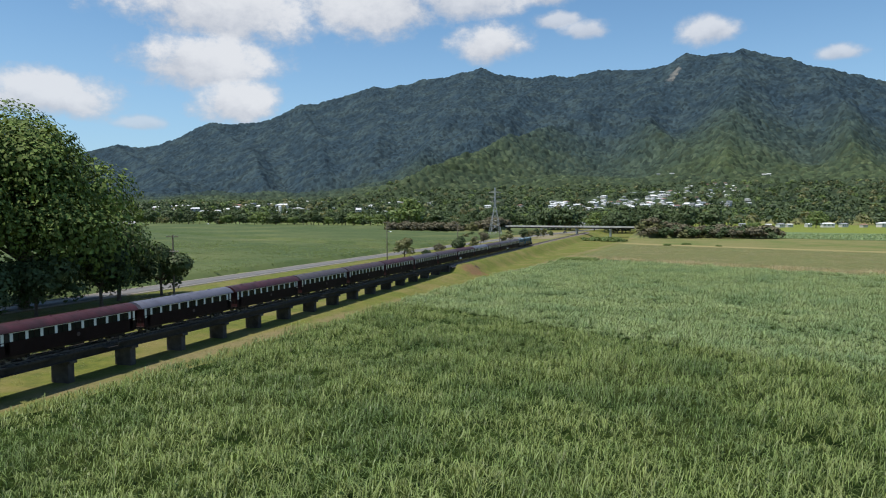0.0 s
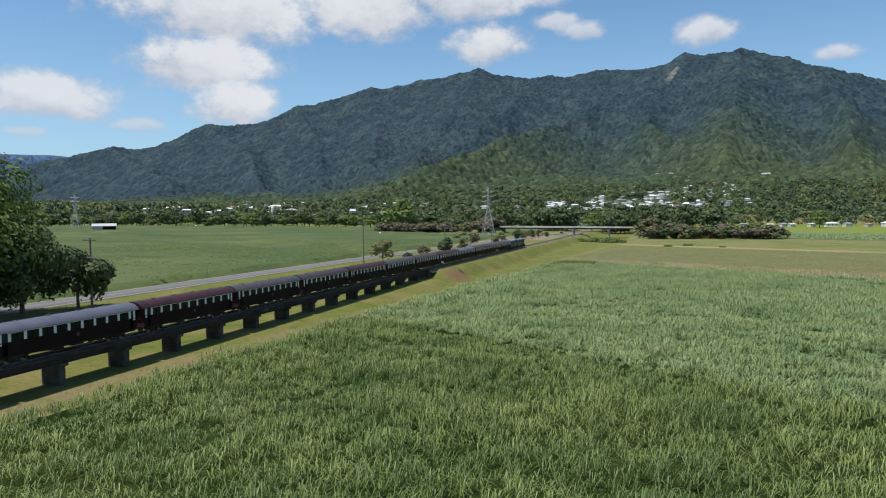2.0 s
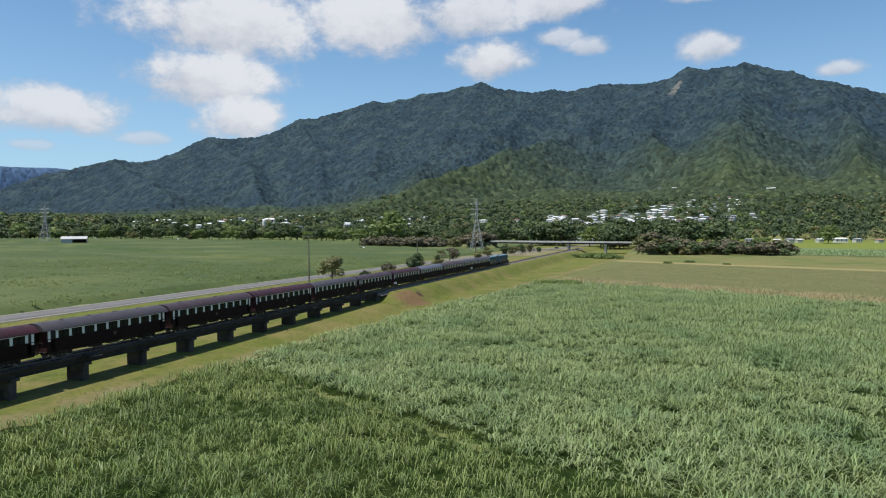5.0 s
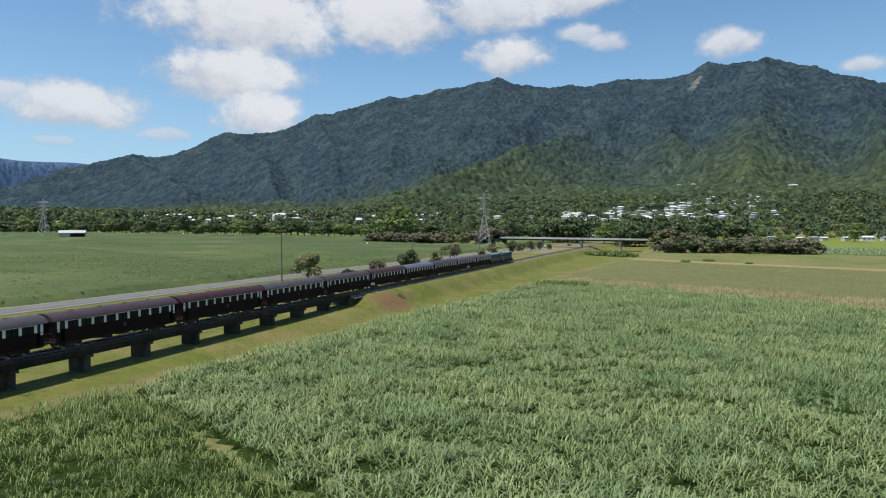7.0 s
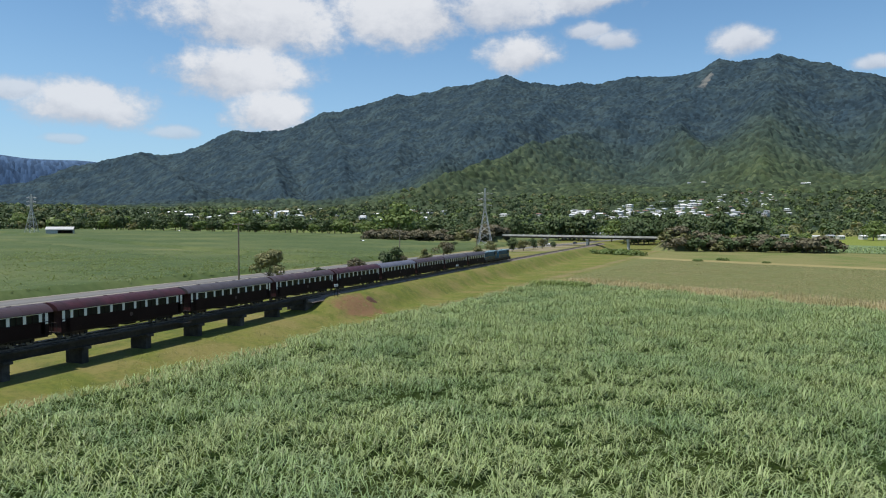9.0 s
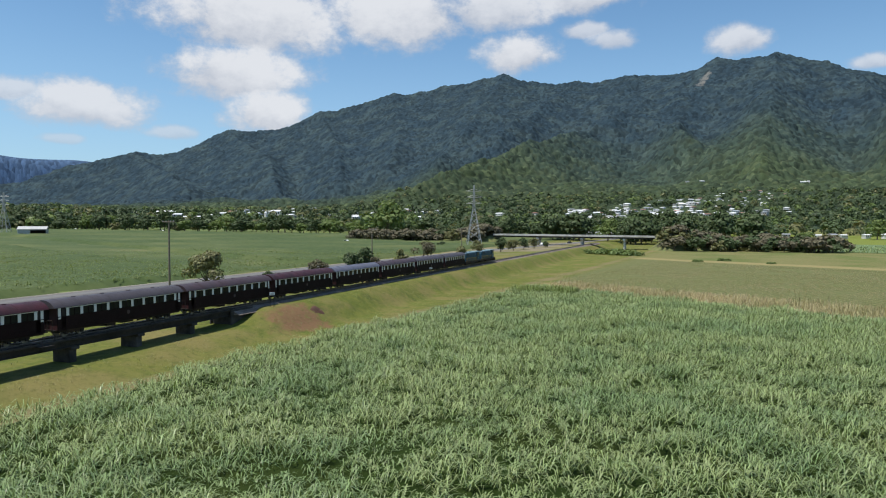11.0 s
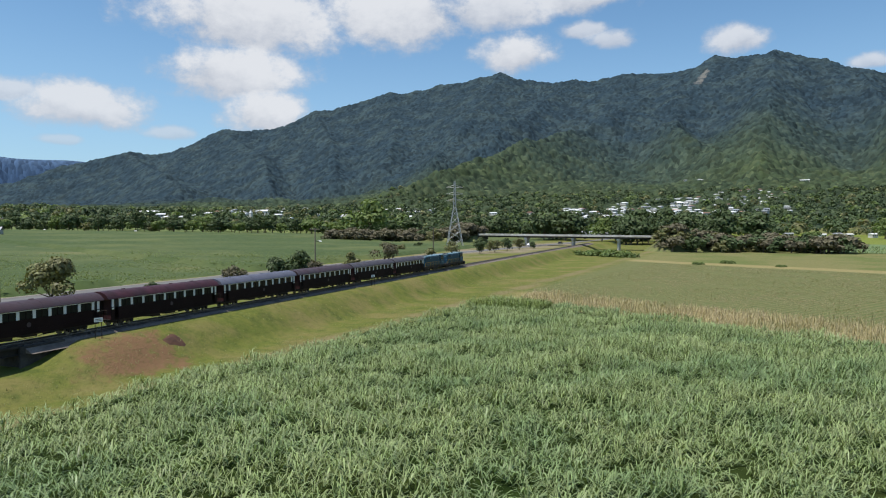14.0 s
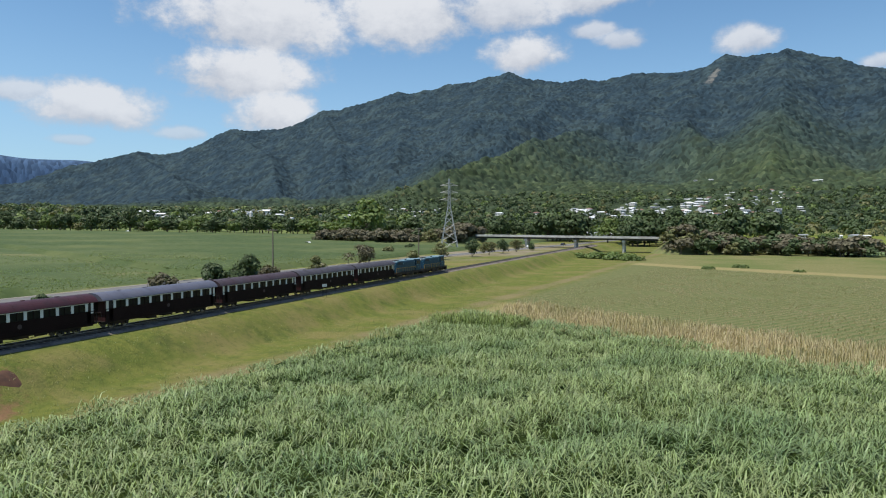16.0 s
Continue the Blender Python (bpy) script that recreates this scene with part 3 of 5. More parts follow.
    # bare trodden land round the road and the overpass
    worn = g.math("MULTIPLY", g.math("MULTIPLY", g.ramp(y, 330.0, 430.0), g.ramp(y, 560.0, 620.0, 1.0, 0.0)), g.math("MULTIPLY", g.ramp(x, -120.0, -70.0), g.ramp(x, -12.0, 2.0, 1.0, 0.0)))
    col = g.mix(g.math("MULTIPLY", worn, g.ramp(g.noise(co, 0.05, 5.0, 0.7), 0.36, 0.6)), col, g.mix(n2, (0.3, 0.25, 0.19), (0.2, 0.165, 0.1)))
    # dug clay by the abutment
    cx, cy = g.math("DIVIDE", g.math("SUBTRACT", x, 6.5), 4.2), g.math("DIVIDE", g.math("SUBTRACT", y, 193.0), 7.5)
    dug = g.math("ADD", g.math("SQRT", g.math("ADD", g.math("MULTIPLY", cx, cx), g.math("MULTIPLY", cy, cy))), g.math("MULTIPLY", g.math("SUBTRACT", g.noise(co, 0.35, 5.0, 0.7), 0.5), 2.4))
    col = g.mix(g.math("MULTIPLY", g.ramp(dug, 0.45, 1.0, 1.0, 0.0), g.ramp(n2, 0.25, 0.5)), col, (0.19, 0.11, 0.06))
    col = g.mix(g.math("MULTIPLY", g.ramp(g.noise(co, 1.7, 6.0, 0.75), 0.48, 0.68), 0.5), col, (0.06, 0.075, 0.02))
    col = g.mix(g.math("MULTIPLY", g.ramp(n3, 0.5, 0.8), 0.35), col, (0.2, 0.18, 0.07))
    g.put(col, out.inputs["Base Color"])
    out.inputs["Roughness"].default_value = 0.95
    out.inputs["Specular IOR Level"].default_value = 0.1
    b = g.add("ShaderNodeBump")
    b.inputs["Strength"].default_value = 0.8
    b.inputs["Distance"].default_value = 0.15
    g.put(g.math("ADD", n3, n2), b.inputs["Height"])
    g.put(b.outputs[0], out.inputs["Normal"])
    return m


MAT["ground"] = ground_material()


def build_ground():
    """One sheet, finer near the line, that runs on under the hills."""
    xs = np.unique(np.concatenate((np.arange(-5000, -700, 200.), np.arange(-700, -60, 12.), np.arange(-60, 40, 1.25), np.arange(40, 160, 4.), np.arange(160, 700, 15.), np.arange(700, 5001, 200.))))
    ys = np.unique(np.concatenate((np.arange(-1500, -60, 60.), np.arange(-60, 175, 5.), np.arange(175, 200, 1.25), np.arange(200, 560, 4.), np.arange(560, 1100, 15.), np.arange(1100, 5001, 100.))))
    gx, gy = np.meshgrid(xs, ys, indexing="ij")
    z = ground_height(gx, gy)
    r = np.hypot(gx - 60, gy - 69)
    z = z * (1 - step(980, 1150, r)) - 25 * step(980, 1150, r)
    me = sheet("ground", np.stack((gx, gy, z), -1).reshape(-1, 3), grid_faces(len(xs), len(ys)), "ground")
    tagged(new("ground", me), "green valley floor of mown grass and field strips", "ground", kind="structure")


def build_mountain():
    az = np.radians(np.concatenate((np.arange(-66, -58, 0.4), np.arange(-58, 19, 0.11), np.arange(19, 38, 0.4))))
    rr = np.concatenate((np.arange(900, 1500, 10.), np.arange(1500, 2700, 4.6), np.arange(2700, 4200, 9.), np.arange(4200, 4700, 20.)))
    ga, gr = np.meshgrid(az, rr, indexing="ij")
    x, y = 60 + gr * np.sin(ga), 69 + gr * np.cos(ga)
    z = mountain_height(x, y)
    crowns = crown_domes(x, y, 17.0, 21) * (1 - 0.45 * step(2900, 3600, gr)) + (fbm(x, y, 45, 2, 23) - 0.5) * 8 - 6
    z = z + crowns * step(1150, 1600, gr) - 6 * (1 - step(900, 1100, gr))
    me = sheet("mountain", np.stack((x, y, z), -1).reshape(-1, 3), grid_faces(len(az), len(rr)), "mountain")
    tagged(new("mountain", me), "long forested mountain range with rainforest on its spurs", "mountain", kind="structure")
    # range far behind, low in the gap; its blue haze is in the colour
    az = np.radians(np.arange(-80, -30, 0.25))
    rr = np.arange(4640, 4840, 20.)
    ga, gr = np.meshgrid(az, rr, indexing="ij")
    x, y = 60 + gr * np.sin(ga), 69 + gr * np.cos(ga)
    top = 432 + 60 * (fbm(np.degrees(ga) * 1.0, ga * 0, 7, 3, 31) - 0.5) - 50 * step(-48, -42, np.degrees(ga)) - 40 * step(-54, -49, np.degrees(ga))
    z = top * step(4630, 4820, gr)
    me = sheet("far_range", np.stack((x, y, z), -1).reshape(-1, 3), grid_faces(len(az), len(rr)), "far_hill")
    tagged(new("far_range", me), "distant mountain range beyond the valley, blue haze in its colour", "mountain", kind="structure")


build_ground()
build_mountain()



# ======== railway ========
FRONT = 314.0                   # the leading buffer beam


def build_track():
    line = thing("railway_track", "narrow gauge railway track on dark sleepers", "railway track", kind="structure")
    # ballast bed beyond the bridge
    bm = bmesh.new()
    prism(bm, ((-2.4, 2.9), (-1.5, 3.36), (1.5, 3.36), (2.6, 2.75)), BRIDGE_END, 560)
    part("ballast_bed", bm, "ballast", line, "grey-brown crushed stone ballast")
    bm = bmesh.new()
    prism(bm, ((-2.4, 2.9), (-1.5, 3.36), (1.5, 3.36), (2.6, 2.75)), -120, -14)
    part("ballast_bed", bm, "ballast", line)
    for x in (-0.55, 0.55):
        bm = bmesh.new()
        prism(bm, ((x - 0.07, 3.46), (x + 0.07, 3.46), (x + 0.02, 3.5), (x + 0.036, 3.58), (x + 0.036, RAIL), (x - 0.036, RAIL), (x - 0.036, 3.58), (x - 0.02, 3.5)), -120, 560)
        part("rail", bm, "steel", line, "worn brown steel rail")
    bm = bmesh.new()
    block(bm, -1.07, 1.07, -0.11, 0.11, 3.33, 3.46, 0.01)
    me = finish(bm, "sleeper", "sleeper_wood")
    for k in range(300):
        ob = new("sleeper", me)
        ob.parent = line
        ob.matrix_basis = pose(random.uniform(-.03, .03), 40 + k * 0.66 + random.uniform(-.03, .03), 0)
    bm = bmesh.new()
    for k in range(480):
        y = 40 + (300 + k) * 0.66
        if y < 556:
            block(bm, -1.07, 1.07, y - 0.11, y + 0.11, 3.33, 3.46)
    tagged(part("far_sleepers", bm, "sleeper_wood", line), kind="stuff")


def build_bridge():
    b = thing("railway_bridge", "low concrete pier railway bridge with dark timber deck", "bridge", kind="structure")
    y0 = 90.8 - 8.69 * 12
    for x in (-1.15, 1.15):
        bm = bmesh.new()
        prism(bm, ((x - 0.2, 2.62), (x + 0.2, 2.62), (x + 0.2, 2.7), (x + 0.05, 2.74), (x + 0.05, 3.2), (x + 0.2, 3.24), (x + 0.2, 3.32), (x - 0.2, 3.32), (x - 0.2, 3.24), (x - 0.05, 3.2), (x - 0.05, 2.74), (x - 0.2, 2.7)), y0, BRIDGE_END)
        part("girder", bm, "timber_dark", b, "long dark girder")
    for x in (-1.5, 1.5):
        bm = bmesh.new()
        block(bm, x - 0.09, x + 0.09, y0, BRIDGE_END, 3.3, 3.52, 0.015)
        part("kerb_beam", bm, "timber_dark", b)
    bm = bmesh.new()
    block(bm, -1.42, 1.42, y0, BRIDGE_END, 3.24, 3.32)
    part("deck_planks", bm, "timber_dark", b)
    for k in range(-12, 11):
        y = 90.8 + 8.69 * k - 0.45
        g = min(height_at(1.3, y), height_at(-1.3, y)) - 0.5
        bm = bmesh.new()
        block(bm, -1.12, 1.12, y - 0.42, y + 0.42, g, 2.36, 0.05)
        p = part("pier", bm, "pier", b, "stained concrete bridge pier, shade in its dark colour")
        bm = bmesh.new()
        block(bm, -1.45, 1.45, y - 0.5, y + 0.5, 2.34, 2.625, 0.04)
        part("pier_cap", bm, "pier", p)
    bm = bmesh.new()
    block(bm, -1.6, 1.6, BRIDGE_END - 0.3, BRIDGE_END + 0.5, -0.5, 3.3, 0.05)
    for s in (-1, 1):
        block(bm, s * 1.6 - 0.15, s * 1.6 + 0.15, BRIDGE_END - 0.5, BRIDGE_END + 4.2, -0.5, 3.42, 0.04)
    part("abutment", bm, "pier", b, "weathered concrete bridge abutment, shade in its dark colour")
    for y in (60, 108, 156):
        bm = bmesh.new()
        block(bm, 1.55, 2.5, y - 0.7, y + 0.7, 3.28, 3.36)
        for q in (-0.65, 0.65):
            tube(bm, (2.45, y + q, 3.3), (2.45, y + q, 4.3), 0.03, n=6)
        tube(bm, (2.45, y - 0.65, 4.28), (2.45, y + 0.65, 4.28), 0.03, n=6)
        part("refuge", bm, "timber_dark", b)


def bogie(parent, y, wheel_r=0.38, base=0.9):
    bm = bmesh.new()
    for s in (-1, 1):
        block(bm, s * 0.78 - 0.06, s * 0.78 + 0.06, y - 1.25, y + 1.25, 0.38, 0.62, 0.03)
        for q in (-base, base):
            block(bm, s * 0.86 - 0.1, s * 0.86 + 0.1, y + q - 0.16, y + q + 0.16, 0.26, 0.56, 0.03)
        for q in (-0.25, 0.25):
            tube(bm, (s * 0.8, y + q, 0.3), (s * 0.8, y + q, 0.7), 0.1, n=8)
    block(bm, -0.8, 0.8, y - 0.25, y + 0.25, 0.4, 0.82, 0.03)
    bg = part("bogie", bm, "black_iron", parent, "black iron bogie frame")
    for q in (-base, base):
        for s in (-1, 1):
            bm = bmesh.new()
            tube(bm, (s * 0.5, y + q, wheel_r), (s * 0.6, y + q, wheel_r), wheel_r, n=18)
            tube(bm, (s * 0.46, y + q, wheel_r), (s * 0.5, y + q, wheel_r), wheel_r + 0.025, n=18)
            part("wheel", bm, "steel", bg)
        bm = bmesh.new()
        tube(bm, (-0.46, y + q, wheel_r), (0.46, y + q, wheel_r), 0.07)
        part("axle", bm, "black_iron", bg)


def passenger_car(length, roof, label):
    """A wooden tourist carriage: low maroon sides, cream window posts, arched roof, end platforms."""
    c = thing("passenger_car", label, "train car", "carriages of the train")
    h = length / 2
    bm = bmesh.new()
    for s in (-1, 1):
        block(bm, s * 1.33 - 0.04, s * 1.33 + 0.04, -h + 0.55, h - 0.55, 0.78, 2.12, 0.012)
        block(bm, s * 1.375 - 0.02, s * 1.375 + 0.02, -h + 0.55, h - 0.55, 2.08, 2.15)
        block(bm, s * 1.375 - 0.015, s * 1.375 + 0.015, -h + 0.55, h - 0.55, 1.18, 1.22)
        block(bm, s * 1.33 - 0.04, s * 1.33 + 0.04, -h + 0.55, h - 0.55, 2.98, 3.1, 0.01)
    block(bm, -1.25, 1.25, -h + 0.6, h - 0.6, 0.78, 1.2)
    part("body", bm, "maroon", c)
    # solid core behind the windows, the inside's shade put into its dark colour
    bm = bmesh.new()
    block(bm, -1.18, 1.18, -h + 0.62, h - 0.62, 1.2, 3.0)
    part("interior", bm, "glass_dark", c, "solid dark block standing in for the shaded car interior")
    for s in (-1, 1):
        bm = bmesh.new()
        block(bm, s * 1.36 - 0.015, s * 1.36 + 0.015, -h + 1.5, h - 1.2, 2.9, 2.985)
        part("eaves_board", bm, "cream", c)
    # windows in pairs between cream posts
    n = int((length - 3.2) / 1.62)
    pitch = (length - 3.2) / n
    posts, narrow, panes = bmesh.new(), bmesh.new(), bmesh.new()
    block(posts, -0.02, 0.02, -0.16, 0.16, 2.12, 2.97, 0.006)
    block(narrow, -0.015, 0.015, -0.035, 0.035, 2.15, 2.95)
    block(panes, -0.008, 0.008, -pitch / 4 + 0.04, pitch / 4 - 0.04, 2.16, 2.94)
    posts, narrow, panes = finish(posts, "window_post", "cream"), finish(narrow, "mullion", "maroon"), finish(panes, "window_pane", "glass_dark")
    for s in (-1, 1):
        for k in range(n + 1):
            y = -h + 1.75 + k * pitch
            ob = new("window_post", posts)
            ob.parent, ob.location = c, (s * 1.355, y, 0)
            if k < n:
                ob = new("mullion", narrow)
                ob.parent, ob.location = c, (s * 1.345, y + pitch / 2, 0)
                for q in (0.27, 0.73):
                    ob = new("window_pane", panes)
                    ob.parent, ob.location = c, (s * 1.325, y + pitch * q, 0)
        for q in (-h + 0.8, h - 0.8):
            bm = bmesh.new()
            block(bm, s * 1.355 - 0.02, s * 1.355 + 0.02, q - 0.15, q + 0.15, 1.9, 2.95)
            part("end_post", bm, "cream", c)
        for q in (-h + 1.28, h - 1.18):
            bm = bmesh.new()
            block(bm, s * 1.35 - 0.02, s * 1.35 + 0.02, q - 0.24, q + 0.24, 0.95, 2.9)
            part("side_door", bm, "black_iron", c, "flush black doorway panel")
        bm = bmesh.new()
        tube(bm, (s * 1.37, 0.4, 1.62), (s * 1.385, 0.4, 1.62), 0.22, n=14)
        part("round_badge", bm, "roof_brown", c, "faded round badge")
    # arched roof
    arc = [(1.46 * math.sin(a), 3.02 + 0.74 * (math.cos(a) - math.cos(1.2)) / (1 - math.cos(1.2))) for a in np.linspace(-1.2, 1.2, 15)]
    arc = [(x / math.sin(1.2), z) for x, z in arc]
    bm = bmesh.new()
    prism(bm, [(-1.46, 2.97)] + arc + [(1.46, 2.97)], -h + 0.12, h - 0.12)
    r = part("roof", bm, roof, c)
    for q in (-h * 0.6, -h * 0.2, h * 0.2, h * 0.6):
        bm = bmesh.new()
        block(bm, -0.13, 0.13, q - 0.2, q + 0.2, 3.74, 3.82, 0.03)
        part("roof_vent", bm, roof, r)
    for q in np.linspace(-h + 1.2, h - 1.2, 9):
        bm = bmesh.new()
        prism(bm, [(x * 1.004, z + 0.012) for x, z in arc] + [(x * 0.98, z - 0.03) for x, z in arc[::-1]], q - 0.02, q + 0.02)
        part("roof_seam", bm, roof, r)
    for s in (-1, 1):
        bm = bmesh.new()
        y = s * (h - 0.58)
        block(bm, -1.32, 1.32, y - 0.03, y + 0.03, 0.85, 3.0)
        prism(bm, [(x * 0.94, z - 0.06) for x, z in arc], y - 0.03, y + 0.03)
        e = part("end_wall", bm, "end_red", c, "red painted carriage end")
        bm = bmesh.new()
        block(bm, -0.36, 0.36, y + s * 0.035 - 0.01, y + s * 0.035 + 0.01, 0.95, 2.85)
        part("gangway_door", bm, "maroon", e)
        bm = bmesh.new()
        block(bm, -1.25, 1.25, min(y, s * h - s * 0.1), max(y, s * h - s * 0.1), 0.78, 0.88)
        deck = part("end_platform", bm, "black_iron", c, "railed end platform")
        for q in (-1.2, 0.5):
            bm = bmesh.new()
            for u in (q, q + 0.7):
                tube(bm, (u, s * h - s * 0.14, 0.85), (u, s * h - s * 0.14, 1.85), 0.025, n=6)
            tube(bm, (q, s * h - s * 0.14, 1.84), (q + 0.7, s * h - s * 0.14, 1.84), 0.025, n=6)
            part("platform_rail", bm, "black_iron", deck)
        bm = bmesh.new()
        block(bm, -0.12, 0.12, min(s * (h - 0.3), s * (h + 0.2)), max(s * (h - 0.3), s * (h + 0.2)), 0.62, 0.8)
        part("coupler", bm, "black_iron", c)
    bm = bmesh.new()
    for s in (-1, 1):
        block(bm, s * 0.9 - 0.05, s * 0.9 + 0.05, -h + 0.3, h - 0.3, 0.6, 0.8)
        tube(bm, (s * 0.95, -h * 0.42, 0.62), (s * 0.95, -1.2, 0.36), 0.03, n=5)
        tube(bm, (s * 0.95, h * 0.42, 0.62), (s * 0.95, 1.2, 0.36), 0.03, n=5)
        tube(bm, (s * 0.95, -1.2, 0.36), (s * 0.95, 1.2, 0.36), 0.03, n=5)
    block(bm, -0.6, 0.6, -1.8, -0.6, 0.32, 0.7, 0.03)
    block(bm, -0.5, 0.5, 0.5, 2.0, 0.36, 0.7, 0.03)
    tube(bm, (0.5, 2.6, 0.55), (0.5, 3.8, 0.55), 0.16, n=10)
    part("underframe", bm, "black_iron", c)
    bogie(c, -h + 2.9)
    bogie(c, h - 2.9)
    return c


def locomotive():
    """A hood diesel: cab towards one end, low walkways with rails, radiators and fans."""
    c = thing("locomotive", "blue painted diesel locomotive with pale hand-painted patches", "locomotive", "locomotives of the train")
    h = 7.1
    bm = bmesh.new()
    block(bm, -1.32, 1.32, -h, h, 0.8, 1.18, 0.03)
    for s in (-1, 1):
        block(bm, -1.32, 1.32, s * h - 0.06, s * h + 0.06, 0.3, 1.2, 0.03)
    part("underframe", bm, "black_iron", c)
    bm = bmesh.new()
    block(bm, -1.12, 1.12, -h + 0.7, 3.0, 1.16, 3.35, 0.14)
    hood = part("long_hood", bm, "loco", c)
    door = bmesh.new()
    block(door, -0.012, 0.012, -0.36, 0.36, 1.35, 2.7, 0.006)
    door = finish(door, "hood_door", "loco")
    for s in (-1, 1):
        for k in range(10):
            ob = new("hood_door", door)
            ob.parent, ob.location = hood, (s * 1.128, -h + 1.3 + k * 0.84, 0)
        bm = bmesh.new()
        for k in range(9):
            block(bm, s * 1.125 - 0.015, s * 1.125 + 0.015, -h + 1.0, -h + 3.2, 2.78 + k * 0.055, 2.805 + k * 0.055)
        part("radiator_grille", bm, "black_iron", hood)
    bm = bmesh.new()
    block(bm, -1.02, 1.02, -h + 0.8, 2.9, 3.34, 3.5, 0.07)
    roof = part("hood_roof", bm, "loco_roof", c, "pale turquoise hood roof")
    for y in (-h + 1.7, -h + 3.0):
        bm = bmesh.new()
        tube(bm, (0, y, 3.48), (0, y, 3.58), 0.5, n=20)
        for k in range(5):
            block(bm, -0.45, 0.45, y - 0.4 + k * 0.19, y - 0.36 + k * 0.19, 3.58, 3.6)
        part("radiator_fan", bm, "black_iron", roof)
    bm = bmesh.new()
    tube(bm, (0, 0.4, 3.48), (0, 0.4, 3.7), 0.2, 0.17, 12)
    part("exhaust_stack", bm, "black_iron", roof)
    bm = bmesh.new()
    block(bm, -1.3, 1.3, 3.0, 5.3, 1.16, 3.5, 0.1)
    cab = part("cab", bm, "loco", c)
    bm = bmesh.new()
    block(bm, -1.34, 1.34, 2.92, 5.4, 3.47, 3.6, 0.05)
    part("cab_roof", bm, "loco_roof", cab, "pale turquoise cab roof")
    for s in (-1, 1):
        for y in (3.6, 4.6):
            bm = bmesh.new()
            block(bm, s * 1.3 - 0.012, s * 1.3 + 0.012, y - 0.36, y + 0.36, 2.4, 3.2, 0.005)
            part("cab_window", bm, "glass_dark", cab)
        for y, q in ((2.99, -1), (5.305, 1)):
            bm = bmesh.new()
            block(bm, s * 0.75 - 0.4, s * 0.75 + 0.4, y - 0.012, y + 0.012, 2.5, 3.25, 0.005)
            part("windscreen", bm, "glass_dark", cab)
    bm = bmesh.new()
    block(bm, -1.0, 1.0, 5.28, h - 0.55, 1.16, 2.45, 0.14)
    nose = part("short_hood", bm, "loco", c)
    for y in (h - 0.56, -h + 0.71):
        bm = bmesh.new()
        for x in (-0.14, 0.14):
            tube(bm, (x, y - 0.06, 2.2 if y > 0 else 3.1), (x, y + 0.06, 2.2 if y > 0 else 3.1), 0.1, n=12)
        part("headlight", bm, "lamp_glass", nose if y > 0 else hood)
    for s in (-1, 1):
        bm = bmesh.new()
        for k in range(10):
            y = -h + 0.15 + k * 1.05
            tube(bm, (s * 1.28, y, 1.15), (s * 1.28, y, 2.1), 0.022, n=6)
        tube(bm, (s * 1.28, -h + 0.15, 2.08), (s * 1.28, 2.9, 2.08), 0.022, n=6)
        part("handrail", bm, "yellow", c, "yellow walkway handrail")
        for y in (-h + 0.25, h - 0.25):
            bm = bmesh.new()
            block(bm, s * 1.18 - 0.16, s * 1.18 + 0.16, y - 0.2, y + 0.2, 0.3, 0.8, 0.02)
            part("step", bm, "black_iron", c)
        bm = bmesh.new()
        block(bm, -0.12, 0.12, min(s * (h - 0.2), s * (h + 0.28)), max(s * (h - 0.2), s * (h + 0.28)), 0.56, 0.78)
        part("coupler", bm, "black_iron", c)
    bm = bmesh.new()
    block(bm, -1.1, 1.1, -1.7, 1.7, 0.3, 0.82, 0.1)
    part("fuel_tank", bm, "black_iron", c)
    bogie(c, -4.4, 0.46, 1.0)
    bogie(c, 4.2, 0.46, 1.0)
    return c


def build_train():
    loco = locomotive()
    loco.matrix_basis = pose(0, FRONT - 7.1, RAIL)
    copy_thing(loco, pose(0, FRONT - 7.1 - 14.75, RAIL))
    y = FRONT - 29.5
    first = passenger_car(16.6, "roof_grey", "short maroon carriage with cream window posts and grey roof")
    first.matrix_basis = pose(0, y - 8.4, RAIL)
    y -= 16.9
    kinds = {k: None for k in ("roof_grey", "roof_brown", "roof_blue", "roof_red")}
    words = {"roof_grey": "grey roof", "roof_brown": "brown-grey roof", "roof_blue": "silver-blue roof", "roof_red": "dark red roof"}
    order = ("roof_grey", "roof_brown", "roof_blue", "roof_red", "roof_brown", "roof_grey", "roof_red", "roof_brown", "roof_grey", "roof_red", "roof_blue", "roof_red", "roof_brown", "roof_grey")
    for roof in order:
        m = pose(0, y - 9.2, RAIL)
        if kinds[roof] is None:
            kinds[roof] = passenger_car(18.1, roof, "maroon wooden carriage with cream window posts and " + words[roof])
            kinds[roof].matrix_basis = m
        else:
            copy_thing(kinds[roof], m)
        y -= 18.4


# ======== road, overpass, pylons, poles ========
ROAD = ((-36.5, -300), (-36.5, 120), (-36.2, 200), (-35.5, 270), (-33.5, 330), (-30.5, 390), (-26, 450), (-21, 520), (-14, 620), (-4, 760), (10, 900))


def road_x(y):
    return float(np.interp(y, [p[1] for p in ROAD], [p[0] for p in ROAD]))


